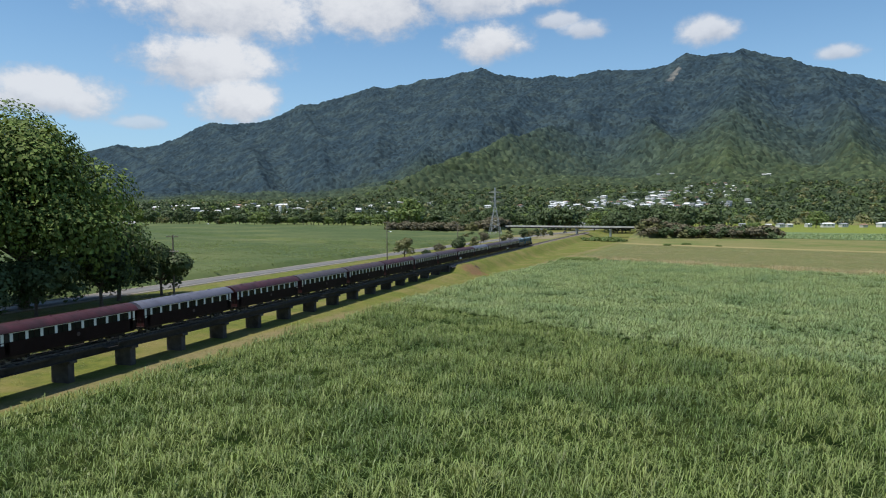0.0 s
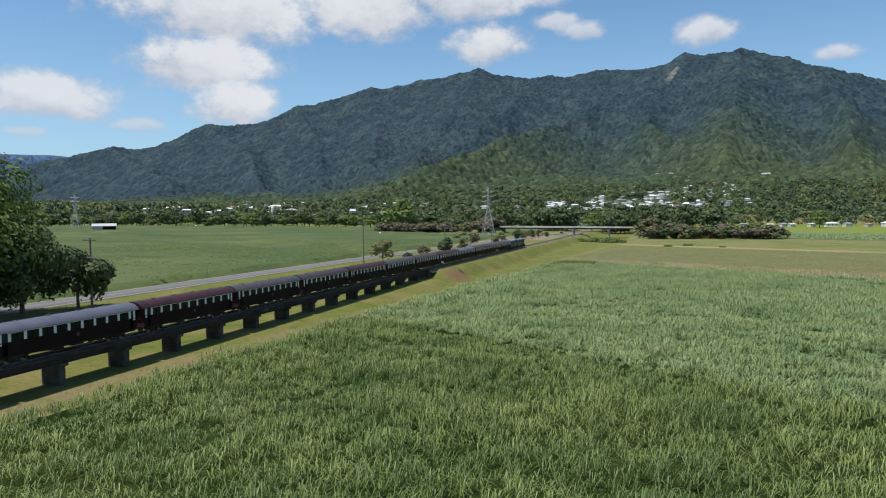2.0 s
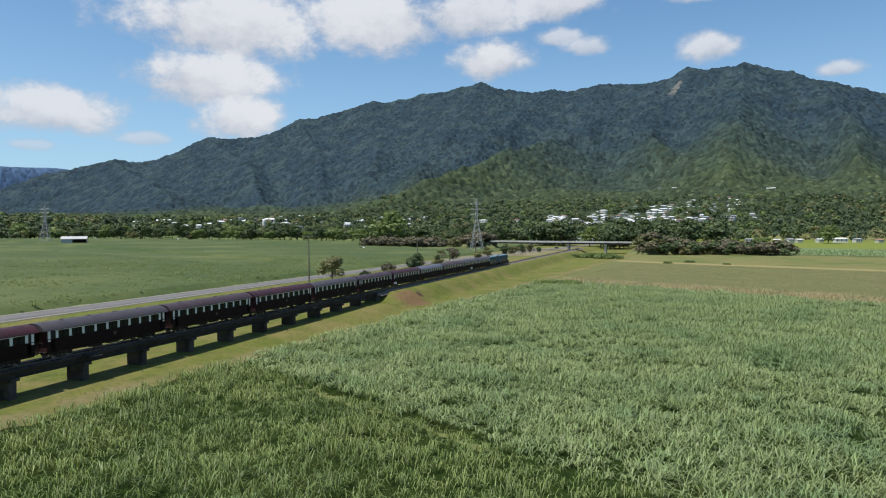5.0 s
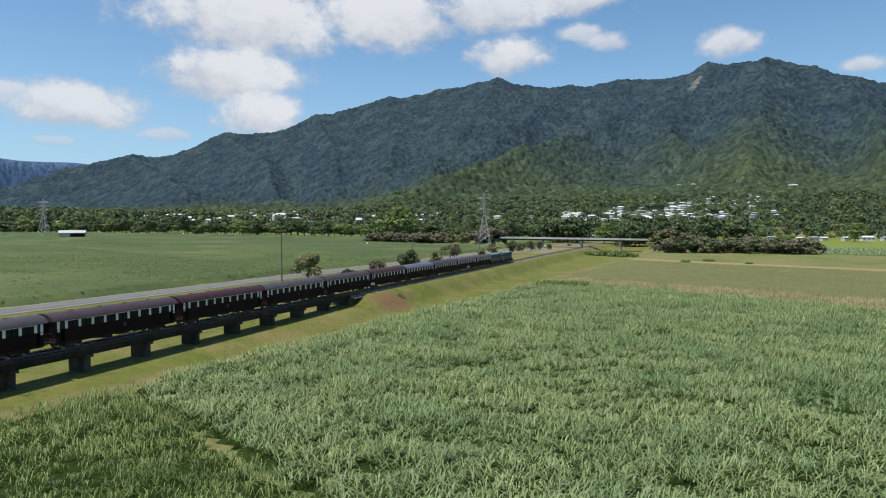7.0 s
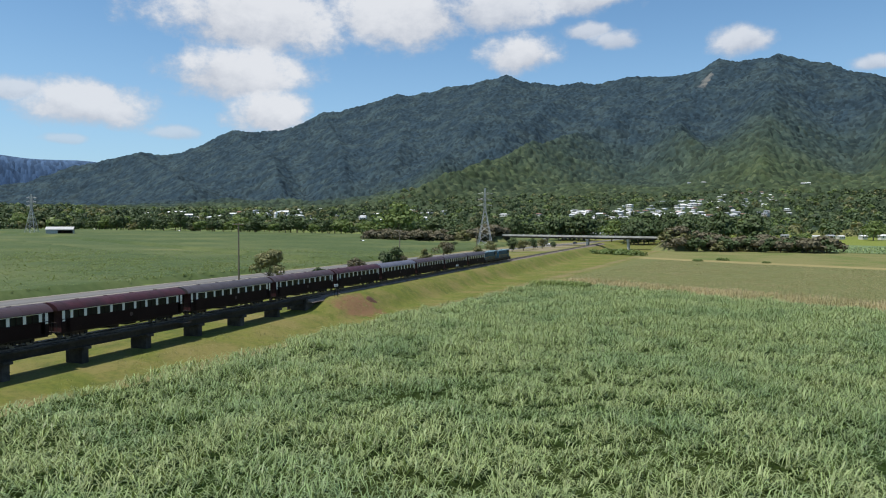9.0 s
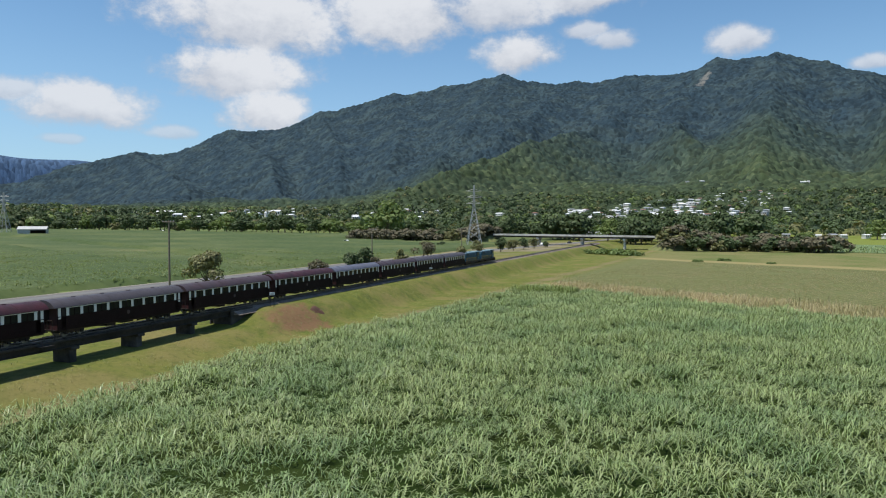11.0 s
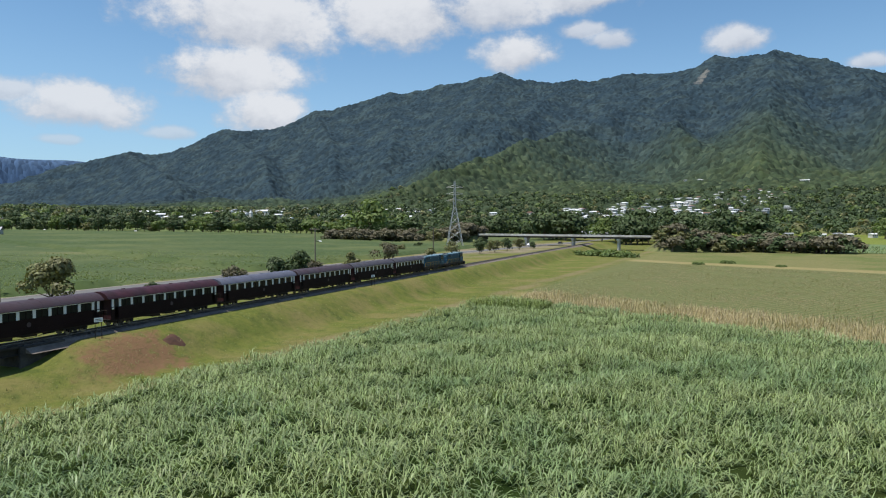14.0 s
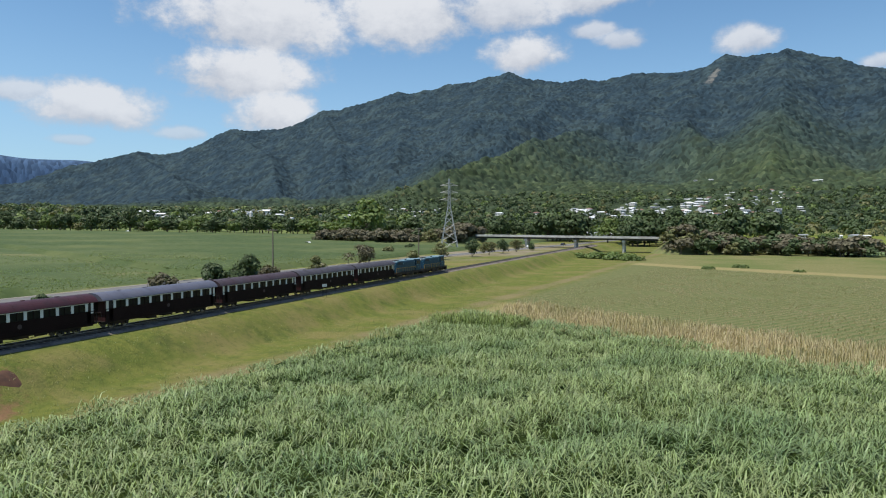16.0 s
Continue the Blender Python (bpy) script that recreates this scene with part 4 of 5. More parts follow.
def build_road():
    ys = np.concatenate((np.arange(-200, 560, 5.0), np.arange(560, 800, 10.)))
    for name, a, b, lift, material, label in (("road", -3.3, 3.3, 0.05, "asphalt", "grey two-lane asphalt road"), ("kerb", 3.3, 3.65, 0.17, "kerb", "pale concrete kerb"), ("kerb", -3.65, -3.3, 0.17, "kerb", "pale concrete kerb")):
        vs, n = [], 0
        for y in ys:
            c = road_x(y)
            z = max(height_at(c + q, y) for q in (-4.5, 0, 4.5, 6)) + 0.03
            vs += [(c + a, y, z - 0.6), (c + a, y, z + lift), (c + b, y, z + lift), (c + b, y, z - 0.6)]
        i = np.arange(len(ys) - 1)[:, None] * 4
        f = np.concatenate([i + np.array([[k, k + 4, k + 5, k + 1]]) for k in range(3)])
        me = sheet(name, vs, f, material, False)
        tagged(new(name, me), label, name, kind="structure")


def build_overpass():
    o = thing("road_overpass", "concrete road overpass with parapets across the line", "overpass", kind="structure")
    x0, x1, y0, y1 = -57, 43, 519, 529

    def top(x):
        return 9.4 - (x - x0) / (x1 - x0) * 0.9
    for y in (y0, y1 - 0.25):
        bm = bmesh.new()
        a = [(x0, y, top(x0) - 0.95), (x1, y, top(x1) - 0.95), (x1, y, top(x1)), (x0, y, top(x0))]
        f = bm.faces.new([bm.verts.new(v) for v in a])
        ex = bmesh.ops.extrude_face_region(bm, geom=[f])["geom"]
        bmesh.ops.translate(bm, verts=[v for v in ex if isinstance(v, bmesh.types.BMVert)], vec=(0, 0.25, 0))
        part("parapet", bm, "concrete", o, "pale concrete parapet")
    bm = bmesh.new()
    prism(bm, ((y0 + 0.25, 0), (y1 - 0.25, 0), (y1 - 0.25, 0.3), (y0 + 0.25, 0.3)), x0, x1)
    bmesh.ops.transform(bm, matrix=Matrix.Rotation(radians(-90), 4, "Z"), verts=bm.verts)
    for v in bm.verts:
        v.co.x, v.co.y = v.co.x, -v.co.y
        v.co.z += top(v.co.x) - 1.0
    part("deck", bm, "asphalt", o)
    for k in range(5):
        y = y0 + 1.2 + k * 1.9
        bm = bmesh.new()
        for a, b in ((x0, -29.6), (-29.6, -3.6), (-3.6, 20.8), (20.8, x1)):
            vs = [bm.verts.new(p) for p in ((a, y - .3, top(a) - 1.9), (b, y - .3, top(b) - 1.9), (b, y + .3, top(b) - 1.9), (a, y + .3, top(a) - 1.9),
                                            (a, y - .3, top(a) - 1.0), (b, y - .3, top(b) - 1.0), (b, y + .3, top(b) - 1.0), (a, y + .3, top(a) - 1.0))]
            for q in ((0, 1, 2, 3), (4, 5, 6, 7), (0, 1, 5, 4), (1, 2, 6, 5), (2, 3, 7, 6), (3, 0, 4, 7)):
                bm.faces.new([vs[i] for i in q])
        part("girder", bm, "pier", o, "concrete girder, shade in its dark colour")
    for x in (-29.6, -3.6, 20.8):
        bm = bmesh.new()
        t = top(x) - 1.9
        block(bm, x - 0.75, x + 0.75, y0 + 0.6, y1 - 0.6, t - 1.1, t, 0.05)
        p = part("crosshead", bm, "concrete", o)
        for y in (y0 + 2, y1 - 2):
            bm = bmesh.new()
            tube(bm, (x, y, -0.5), (x, y, t - 1.08), 0.6, n=14)
            part("column", bm, "concrete", p, "round concrete column")
    # approach banks
    for s, x in ((-1, x0), (1, x1)):
        xs = x + s * np.linspace(-10, 95 if s < 0 else 30, 36)
        ws = np.linspace(-22, 32, 28)
        gx, gw = np.meshgrid(xs, ws, indexing="ij")
        along = (gx - x) * s
        crest = np.where(along < 0, 7.4 + along * 0.75, 8.3 - (0.075 if s < 0 else 0.22) * along)
        side = np.clip(np.abs(gw - 5) - 6, 0, 99) * 0.5
        z = np.maximum(crest - side, -1.0) + 0.5 * (fbm(gx, gw, 6, 3, 41) - 0.5)
        z = np.maximum(z, ground_height(gx, gw + 519) - 0.4)
        f = grid_faces(*gx.shape)
        me = sheet("approach_bank", np.stack((gx, gw + 519, z), -1).reshape(-1, 3), f, "bank")
        tagged(new("approach_bank", me), "grassed earth bank carrying the overpass road", "embankment", kind="structure")


MAT["bank"] = surface("bank_grass", (0.12, 0.15, 0.045), (0.17, 0.165, 0.07), 0.5, 0.95, 0.4, 3, third=(0.1, 0.1, 0.045), third_scale=0.15)


def pylon(x, y, height, label, arms=True):
    p = thing("power_pylon", label, "pylon", at=pose(x, y, height_at(x, y) - 0.1, 0, 0, 25))
    w = height * 0.105

    def half(z):
        return w * (1 - z / (height * 0.62)) + 0.55 if z < height * 0.62 else 0.55 * (1 - 0.55 * (z - height * .62) / (height * .38))
    levels = [height * q for q in (0, .13, .25, .36, .46, .55, .62, .70, .77, .84, .91, 1.0)]
    for sx, sy in ((1, 1), (1, -1), (-1, 1), (-1, -1)):
        bm = bmesh.new()
        rings = [[bm.verts.new((sx * half(z) + u * 0.12, sy * half(z) + v * 0.12, z)) for u, v in ((-1, -1), (1, -1), (1, 1), (-1, 1))] for z in levels]
        for a, b in zip(rings, rings[1:]):
            for i in range(4):
                bm.faces.new((a[i], a[(i + 1) % 4], b[(i + 1) % 4], b[i]))
        bm.faces.new(rings[0])
        bm.faces.new(rings[-1])
        part("leg", bm, "galv", p)
    bm = bmesh.new()
    for a, b in zip(levels, levels[1:]):
        ha, hb = half(a), half(b)
        for s in (-1, 1):
            tube(bm, (-ha, s * ha, a), (hb, s * hb, b), 0.06, n=4)
            tube(bm, (ha, s * ha, a), (-hb, s * hb, b), 0.06, n=4)
            tube(bm, (s * ha, -ha, a), (s * hb, hb, b), 0.06, n=4)
            tube(bm, (s * ha, ha, a), (s * hb, -hb, b), 0.06, n=4)
    part("bracing", bm, "galv", p)
    for z in (0.70, 0.80, 0.90):
        for s in (-1, 1):
            bm = bmesh.new()
            tip = (s * height * 0.125, 0, height * (z + 0.005))
            for q in (-1, 1):
                tube(bm, (s * 0.4, q * 0.4, height * z), tip, 0.09, n=4)
                tube(bm, (s * 0.4, q * 0.4, height * (z + 0.035)), tip, 0.07, n=4)
            arm = part("cross_arm", bm, "galv", p)
            bm = bmesh.new()
            tube(bm, tip, (tip[0], 0, tip[2] - 1.3), 0.09, n=6)
            part("insulator", bm, "glass_dark", arm)
    return p


def pole(x, y, height, arms, label):
    p = thing("utility_pole", label, "utility pole", "poles along the road", at=pose(x, y, height_at(x, y) - 0.1))
    bm = bmesh.new()
    tube(bm, (0, 0, 0), (0, 0, height), 0.19, 0.12, 10)
    part("post", bm, "pole_wood", p)
    for k in range(arms):
        bm = bmesh.new()
        z = height - 0.35 - 2.6 * k
        block(bm, -1.25, 1.25, -0.2, -0.08, z - 0.07, z + 0.07, 0.01)
        arm = part("cross_arm", bm, "kerb" if k else "pole_wood", p)
        for q in (-1.1, -0.45, 0.45, 1.1):
            bm = bmesh.new()
            tube(bm, (q, -0.14, z + 0.06), (q, -0.14, z + 0.26), 0.05, 0.03, 6)
            part("insulator", bm, "galv", arm)
    return p


def motor_car(x, y, turn, paint, label):
    c = thing("car", label, "car", at=pose(x, y, 0, 0, 0, turn))
    bm = bmesh.new()
    prism(bm, ((-2.15, 0.35), (2.1, 0.35), (2.15, 0.7), (1.9, 0.86), (1.05, 0.92), (0.45, 1.42), (-1.1, 1.45), (-1.85, 0.98), (-2.2, 0.9)), -0.85, 0.85)
    bmesh.ops.rotate(bm, verts=bm.verts, cent=(0, 0, 0), matrix=Matrix.Rotation(radians(90), 3, "Z"))
    bmesh.ops.bevel(bm, geom=bm.edges[:], offset=0.06, segments=2, affect="EDGES")
    part("body", bm, paint, c)
    bm = bmesh.new()
    prism(bm, ((0.92, 0.95), (0.42, 1.36), (-1.05, 1.38), (-1.6, 1.0)), -0.86, 0.86)
    bmesh.ops.rotate(bm, verts=bm.verts, cent=(0, 0, 0), matrix=Matrix.Rotation(radians(90), 3, "Z"))
    part("side_glass", bm, "glass_dark", c)
    for sx in (-1, 1):
        for y2 in (-1.35, 1.35):
            bm = bmesh.new()
            tube(bm, (sx * 0.68, y2, 0.32), (sx * 0.88, y2, 0.32), 0.32, n=16)
            w = part("wheel", bm, "rubber", c)
            bm = bmesh.new()
            tube(bm, (sx * 0.87, y2, 0.32), (sx * 0.89, y2, 0.32), 0.19, n=12)
            part("rim", bm, "galv", w)
    c.location.z = height_at(x, y) + 0.1
    return c


def sign_board(x, y):
    z = height_at(x, y)
    s = thing("track_sign", "small white board sign on two dark posts", "sign", at=pose(x, y, z, 0, 0, 62))
    for q in (-0.3, 0.3):
        bm = bmesh.new()
        tube(bm, (q, 0, -0.2), (q, 0, 2.0), 0.035, n=8)
        part("post", bm, "black_iron", s)
    bm = bmesh.new()
    block(bm, -0.4, 0.4, -0.055, -0.035, 1.6, 2.02, 0.006)
    b = part("board", bm, "car_white", s, "plain white board")
    bm = bmesh.new()
    for k in range(2):
        block(bm, -0.28, 0.28, -0.062, -0.056, 1.7 + k * 0.15, 1.75 + k * 0.15)
    part("lettering_bar", bm, "black_iron", b)


MAT["shed_roof"] = surface("zinc_roof", (0.5, 0.5, 0.48), (0.4, 0.4, 0.39), 0.8, 0.6)


def shed(x, y):
    s = thing("farm_shed", "white metal farm shed with open dark bays", "shed", at=pose(x, y, height_at(x, y), 0, 0, 42))
    bm = bmesh.new()
    for a, b, c, d in ((-8, -7.8, -5, 5), (7.8, 8, -5, 5), (-7.8, 7.8, 4.8, 5)):
        block(bm, a, b, c, d, -0.2, 4.0)
    block(bm, -7.8, -1, -5, -4.8, -0.2, 4.0)
    part("wall", bm, "galv", s)
    # solid black block added in the bay to stand for its inner shade
    bm = bmesh.new()
    block(bm, -7.6, 7.6, 2.0, 4.6, -0.1, 3.2)
    part("bay_shade_block", bm, "black_iron", s)
    bm = bmesh.new()
    prism(bm, ((-5.5, 3.9), (0, 5.7), (5.5, 3.9), (5.5, 4.05), (0, 5.9), (-5.5, 4.05)), -8.4, 8.4)
    bmesh.ops.rotate(bm, verts=bm.verts, cent=(0, 0, 0), matrix=Matrix.Rotation(radians(90), 3, "Z"))
    part("roof", bm, "shed_roof", s)


# low lump added in place of a dark hole, dark by its colour
def clay_hole_lump(x, y):
    rng = np.random.default_rng(3)
    a, q = np.meshgrid(np.linspace(0, 2 * np.pi, 19)[:-1], np.linspace(0, 1, 7), indexing="ij")
    gx, gy = x + np.cos(a) * q * (0.9 + 0.3 * np.sin(3 * a)), y + np.sin(a) * q * (1.7 + 0.4 * np.cos(2 * a))
    z = ground_height(gx, gy) - 0.06 + 0.22 * (1 - q ** 2) * (0.5 + fbm(gx, gy, 1.1, 3, 90))
    i = np.arange(18 * 7).reshape(18, 7)
    j = np.roll(i, -1, 0)
    f = np.stack((i[:, :-1], i[:, 1:], j[:, 1:], j[:, :-1]), -1).reshape(-1, 4)
    tagged(new("clay_hole_dark", sheet("clay_hole_dark", np.stack((gx, gy, z), -1).reshape(-1, 3), f, "clay_dark")), "low clay lump coloured dark to stand for a hole", "earth heap")


clay_hole_lump(6.0, 198.5)
build_track()
build_bridge()
build_train()
build_road()
build_overpass()
pylon(-50.6, 459, 32.5, "tall lattice steel power pylon beside the road")
pylon(-374, 446, 28, "grey lattice power pylon at the field's far edge")
pole(-24, 102.6, 11.0, 2, "timber utility pole with two cross-arms under trees")
for y, h in ((202, 12.4), (280, 10.6), (358, 10.5)):
    pole(-24, y, h, 1, "plain timber utility pole beside the road")
shed(-342, 441)
sign_board(2.95, 191.5)
sign_board(3.0, 254.0)
for x, y, turn, paint, label in ((road_x(440) + 2, 440, -6, "car_dark", "dark parked car on the road near the overpass"), (road_x(505) - 2, 505, 174, "car_white", "white car on the road under the overpass"),
                                 (-132, 470, 75, "car_white", "white car at the cane field's edge"), (-390, 610, 80, "car_white", "white car before the tree line"),
                                 (road_x(560) + 1, 560, -8, "car_dark", "dark car on the road beyond the overpass"), (-470, 590, 70, "car_white", "white van-like car before the tree line")):
    motor_car(x, y, turn, paint, label)



# ======== trees and shrubs ========
def leaf_cloud(rng, lobes, count, size, droop=0.0):
    """Leaf sprays set over lumpy lobes: more on the outside, tilted every way."""
    lobes = np.asarray(lobes, float)
    weight = lobes[:, 3] ** 2
    pick = rng.choice(len(lobes), count, p=weight / weight.sum())
    d = rng.normal(size=(count, 3))
    d /= np.linalg.norm(d, axis=1)[:, None]
    d[:, 2] = np.where((d[:, 2] < -0.35) & (rng.random(count) < 0.6), -d[:, 2], d[:, 2])
    r = lobes[pick, 3] * np.where(rng.random(count) < 0.75, rng.uniform(0.82, 1.12, count), rng.uniform(0.3, 0.85, count))
    c = lobes[pick, :3] + d * r[:, None] * np.array((1, 1, 0.8))
    c[:, 2] -= droop * rng.random(count) ** 2
    n = d + rng.normal(size=(count, 3)) * 0.28 + np.array((0, 0, 0.2))
    n /= np.linalg.norm(n, axis=1)[:, None]
    u = np.cross(n, rng.normal(size=(count, 3)))
    u /= np.linalg.norm(u, axis=1)[:, None]
    v = np.cross(n, u)
    s = size * rng.uniform(0.55, 1.25, count)[:, None]
    k = s * rng.uniform(0.5, 0.9, count)[:, None]
    bend = n * s * 0.22
    verts = np.stack((c - u * s - bend, c - v * k * 0.6, c + u * s - bend, c + v * k), 1).reshape(-1, 3)
    return verts, np.arange(count * 4).reshape(-1, 4)


def crown_lobes(rng, height, spread, base, n):
    out = []
    for k in range(n):
        a, q = rng.uniform(0, 6.283), rng.random() ** 0.6
        z = base + (height - base) * (0.2 + 0.62 * rng.random() ** 0.7 * math.sqrt(1 - (0.8 * q) ** 2))
        out.append((math.cos(a) * spread * 0.68 * q, math.sin(a) * spread * 0.68 * q, z, spread * rng.uniform(0.26, 0.44)))
    return out


def tree(name, label, category, seed, height, spread, base, lobes, leaves, size, leaf, group="", at=None):
    rng = np.random.default_rng(seed)
    t = thing(name, label, category, group, at=at)
    places = crown_lobes(rng, height, spread, base, lobes)
    bm = bmesh.new()
    r = max(0.05, height * 0.022)
    fork = (rng.uniform(-.2, .2), rng.uniform(-.2, .2), base + (height - base) * 0.2)
    tube(bm, (0, 0, -0.4), (0, 0, 0.3), r * 1.7, r * 1.15, 9)
    tube(bm, (0, 0, 0.2), fork, r * 1.15, r * 0.8, 9)
    for x, y, z, q in places[:10]:
        mid = (x * 0.5 + rng.uniform(-.3, .3), y * 0.5, fork[2] + (z - fork[2]) * 0.45)
        tube(bm, fork, mid, r * 0.55, r * 0.3, 5)
        tube(bm, mid, (x, y, z), r * 0.3, r * 0.1, 5)
    part("trunk", bm, "bark", t)
    v, f = leaf_cloud(rng, places, leaves, size)
    ob = new("crown", sheet("crown", v, f, leaf, False))
    ob.parent = t
    return t


def scaled(x, y, turn, k, kz=None):
    return pose(x, y, height_at(x, y) - 0.05, 0, 0, turn) @ Matrix.Diagonal((k, k, kz or k, 1))


def bank_z(x, y):
    """Height on the overpass banks as well as on the plain."""
    z = height_at(x, y)
    if 497 < y < 551:
        for s, x0 in ((-1, -57), (1, 43)):
            al = (x - x0) * s
            if al > 0:
                z = max(z, 8.3 - (0.075 if s < 0 else 0.22) * al - max(0, abs(y - 524) - 6) * 0.5)
    return z


def build_near_trees():
    # the great dark tree beside the line, in four boughs, and lower ones round it
    for x, y, h, sp, base, lobes, leaves, seed in ((-36, 61, 37.0, 20.0, 2.0, 38, 50000, 3), (-34, 81, 33.0, 18.0, 1.0, 36, 46000, 4), (-42, 42, 32.0, 15.0, 4.0, 22, 14000, 5)):
        tree("shade_tree", "huge dense dark-green shade tree beside the railway", "tree", seed, h, sp, base, lobes, leaves, 0.38, "leaf_big", "shade trees by the line", at=pose(x, y, height_at(x, y)))
    # darker leaf colour here stands for the shade below the great crown
    for x, y, h, sp, seed in ((-29, 95, 14.0, 8.0, 6), (-27, 103, 10.0, 6.0, 7), (-26, 88, 11.0, 7.0, 8), (-26, 76, 10.0, 7.0, 9), (-26, 64, 10.0, 7.0, 12), (-27, 52, 10.0, 7.0, 13)):
        tree("small_tree", "low tree under the great shade tree, shade in its dark leaf colour", "tree", seed, h, sp, 0.8, 16, 6000, 0.34, "leaf_mid", "low trees by the line", at=pose(x, y, height_at(x, y)))
    # bushes and young trees between line and road
    for name, label, x, y, h, sp, leaf, seed, n in (
            ("roadside_tree", "sparse olive roadside tree", -19.7, 206, 7.6, 4.2, "leaf_olive", 21, 2600), ("bush", "small round green bush", -18, 222, 2.6, 1.8, "leaf_mid", 22, 900),
            ("bush", "reddish-brown dry shrub beside the road", -21, 246, 3.8, 2.6, "leaf_brown", 23, 700), ("roadside_tree", "round dark-green roadside tree", -14.5, 250, 5.6, 2.9, "leaf_mid", 24, 2200),
            ("roadside_tree", "dark-green roadside tree on the grass strip", -19, 264, 6.2, 3.4, "leaf_mid", 25, 2200), ("bush", "brownish dry shrub beside the road", -22, 275, 3.6, 2.8, "leaf_brown", 26, 700),
            ("roadside_tree", "thin olive roadside tree", -20, 290, 5.4, 2.6, "leaf_olive", 27, 900), ("roadside_tree", "spreading brown-green roadside tree", -24, 318, 6.6, 4.4, "leaf_brown", 28, 1500),
            ("roadside_tree", "thin olive roadside tree", -18, 338, 5.0, 2.6, "leaf_olive", 29, 900), ("roadside_tree", "olive roadside tree on the grass strip", -22, 372, 5.6, 3.2, "leaf_olive", 30, 1100),
            ("roadside_tree", "round dark-green roadside tree", -19, 396, 6.6, 3.8, "leaf_mid", 31, 1500), ("roadside_tree", "green roadside tree on the grass strip", -17.5, 412, 6.6, 3.6, "leaf_olive", 32, 1300),
            ("roadside_tree", "green roadside tree on the grass strip", -16.5, 428, 6.2, 3.4, "leaf_mid", 33, 1300), ("roadside_tree", "green roadside tree on the grass strip", -15.5, 446, 5.8, 3.2, "leaf_olive", 34, 1200), ("bush", "low green bush on the grass strip", -14, 466, 3.2, 2.6, "leaf_mid", 35, 700),
            ("bush", "low green bush by the fields", -56, 405, 3.4, 3.0, "leaf_olive", 36, 800), ("bush", "low green bush by the fields", -62, 440, 3.0, 2.6, "leaf_mid", 37, 800)):
        tree(name, label, "tree" if "tree" in name else "bush", seed, h, sp, h * 0.04, 13, n, 0.3, leaf, "roadside trees" if "tree" in name else "roadside bushes", at=pose(x, y, height_at(x, y)))


def build_tree_rows():
    rng = np.random.default_rng(77)
    protos = []
    for k, (leaf, h, sp) in enumerate((("leaf_mid", 10, 6.5), ("leaf_mid", 12, 6), ("leaf_bright", 9, 6), ("leaf_olive", 9.5, 5.5), ("leaf_mid", 13.5, 5.5), ("leaf_bright", 11.5, 7.5))):
        words = {"leaf_mid": "dark-green broad-crowned tree in the valley tree line", "leaf_bright": "bright-green broad-crowned tree in the valley tree line", "leaf_olive": "olive-green tree in the valley tree line"}[leaf]
        protos.append(tree("valley_tree", words, "tree", 100 + k, h, sp, 0.6, 18, 950, 0.75, leaf, "trees of the valley tree line"))
    free = list(protos)

    def put(k, m):
        p = protos[k]
        if p in free:
            free.remove(p)
            p.matrix_basis = m
        else:
            copy_thing(p, m)
    for row, (depth, gap) in enumerate(((668, 12.0), (694, 14.0), (722, 15.0))):
        # along the far edge of the left fields
        lateral = -540.0
        while lateral < 90:
            d = depth + rng.uniform(-7, 7)
            a = radians(-19)
            x = 60 + d * math.sin(a) + lateral * math.cos(a)
            y = 69 + d * math.cos(a) - lateral * math.sin(a)
            k = int(rng.choice(6, p=(.25, .19, .19, .1, .17, .1)))
            put(k, scaled(x, y, rng.uniform(0, 360), rng.uniform(0.85, 1.5), rng.uniform(0.8, 1.4)))
            lateral += gap * rng.uniform(0.6, 1.5)
    # the dark belt behind the overpass
    for i in range(42):
        x, y = rng.uniform(-52, 105), rng.uniform(606, 690)
        if abs(x - road_x(y)) > 11 and not (x > 60 and y < 630):
            put(int(rng.choice(6, p=(.36, .24, .1, .06, .18, .06))), scaled(x, y, rng.uniform(0, 360), rng.uniform(1.2, 1.7), rng.uniform(1.3, 1.9)))
    # single crowns that stand out
    for x, y, k, q in ((-172, 612, 5, 2.1), (-40, 700, 5, 1.3), (-2, 640, 5, 1.25), (70, 640, 2, 1.2), (205, 790, 5, 1.3), (130, 640, 2, 1.1)):
        put(k, scaled(x, y, 40 * k, q))
    # scrub on the overpass banks
    shrubs = [tree("scrub", w, "shrub", 140 + i, 6.5, 4.2, 0.3, 10, 440, 0.62, leaf, "scrub on the overpass banks") for i, (leaf, w) in enumerate((("leaf_brown", "brown dry scrub on the bank"), ("leaf_olive", "olive scrub on the bank"), ("leaf_mid", "dark-green scrub on the bank")))]
    spare = list(shrubs)

    def shrub(k, m):
        if shrubs[k] in spare:
            spare.remove(shrubs[k])
            shrubs[k].matrix_basis = m
        else:
            copy_thing(shrubs[k], m)
    for i in range(80):
        x = -60 - 95 * rng.random() ** 1.2
        y = rng.uniform(508, 545)
        k = rng.uniform(0.75, 1.35)
        shrub(int(rng.choice(3, p=(.8, .15, .05))), pose(x, y, bank_z(x, y) - 0.3, 0, 0, rng.uniform(0, 360)) @ Matrix.Diagonal((k * 1.2, k * 1.2, k, 1)))
    for i in range(85):
        x = rng.uniform(42, 126)
        y = rng.uniform(506, 556)
        k = rng.uniform(0.9, 1.5)
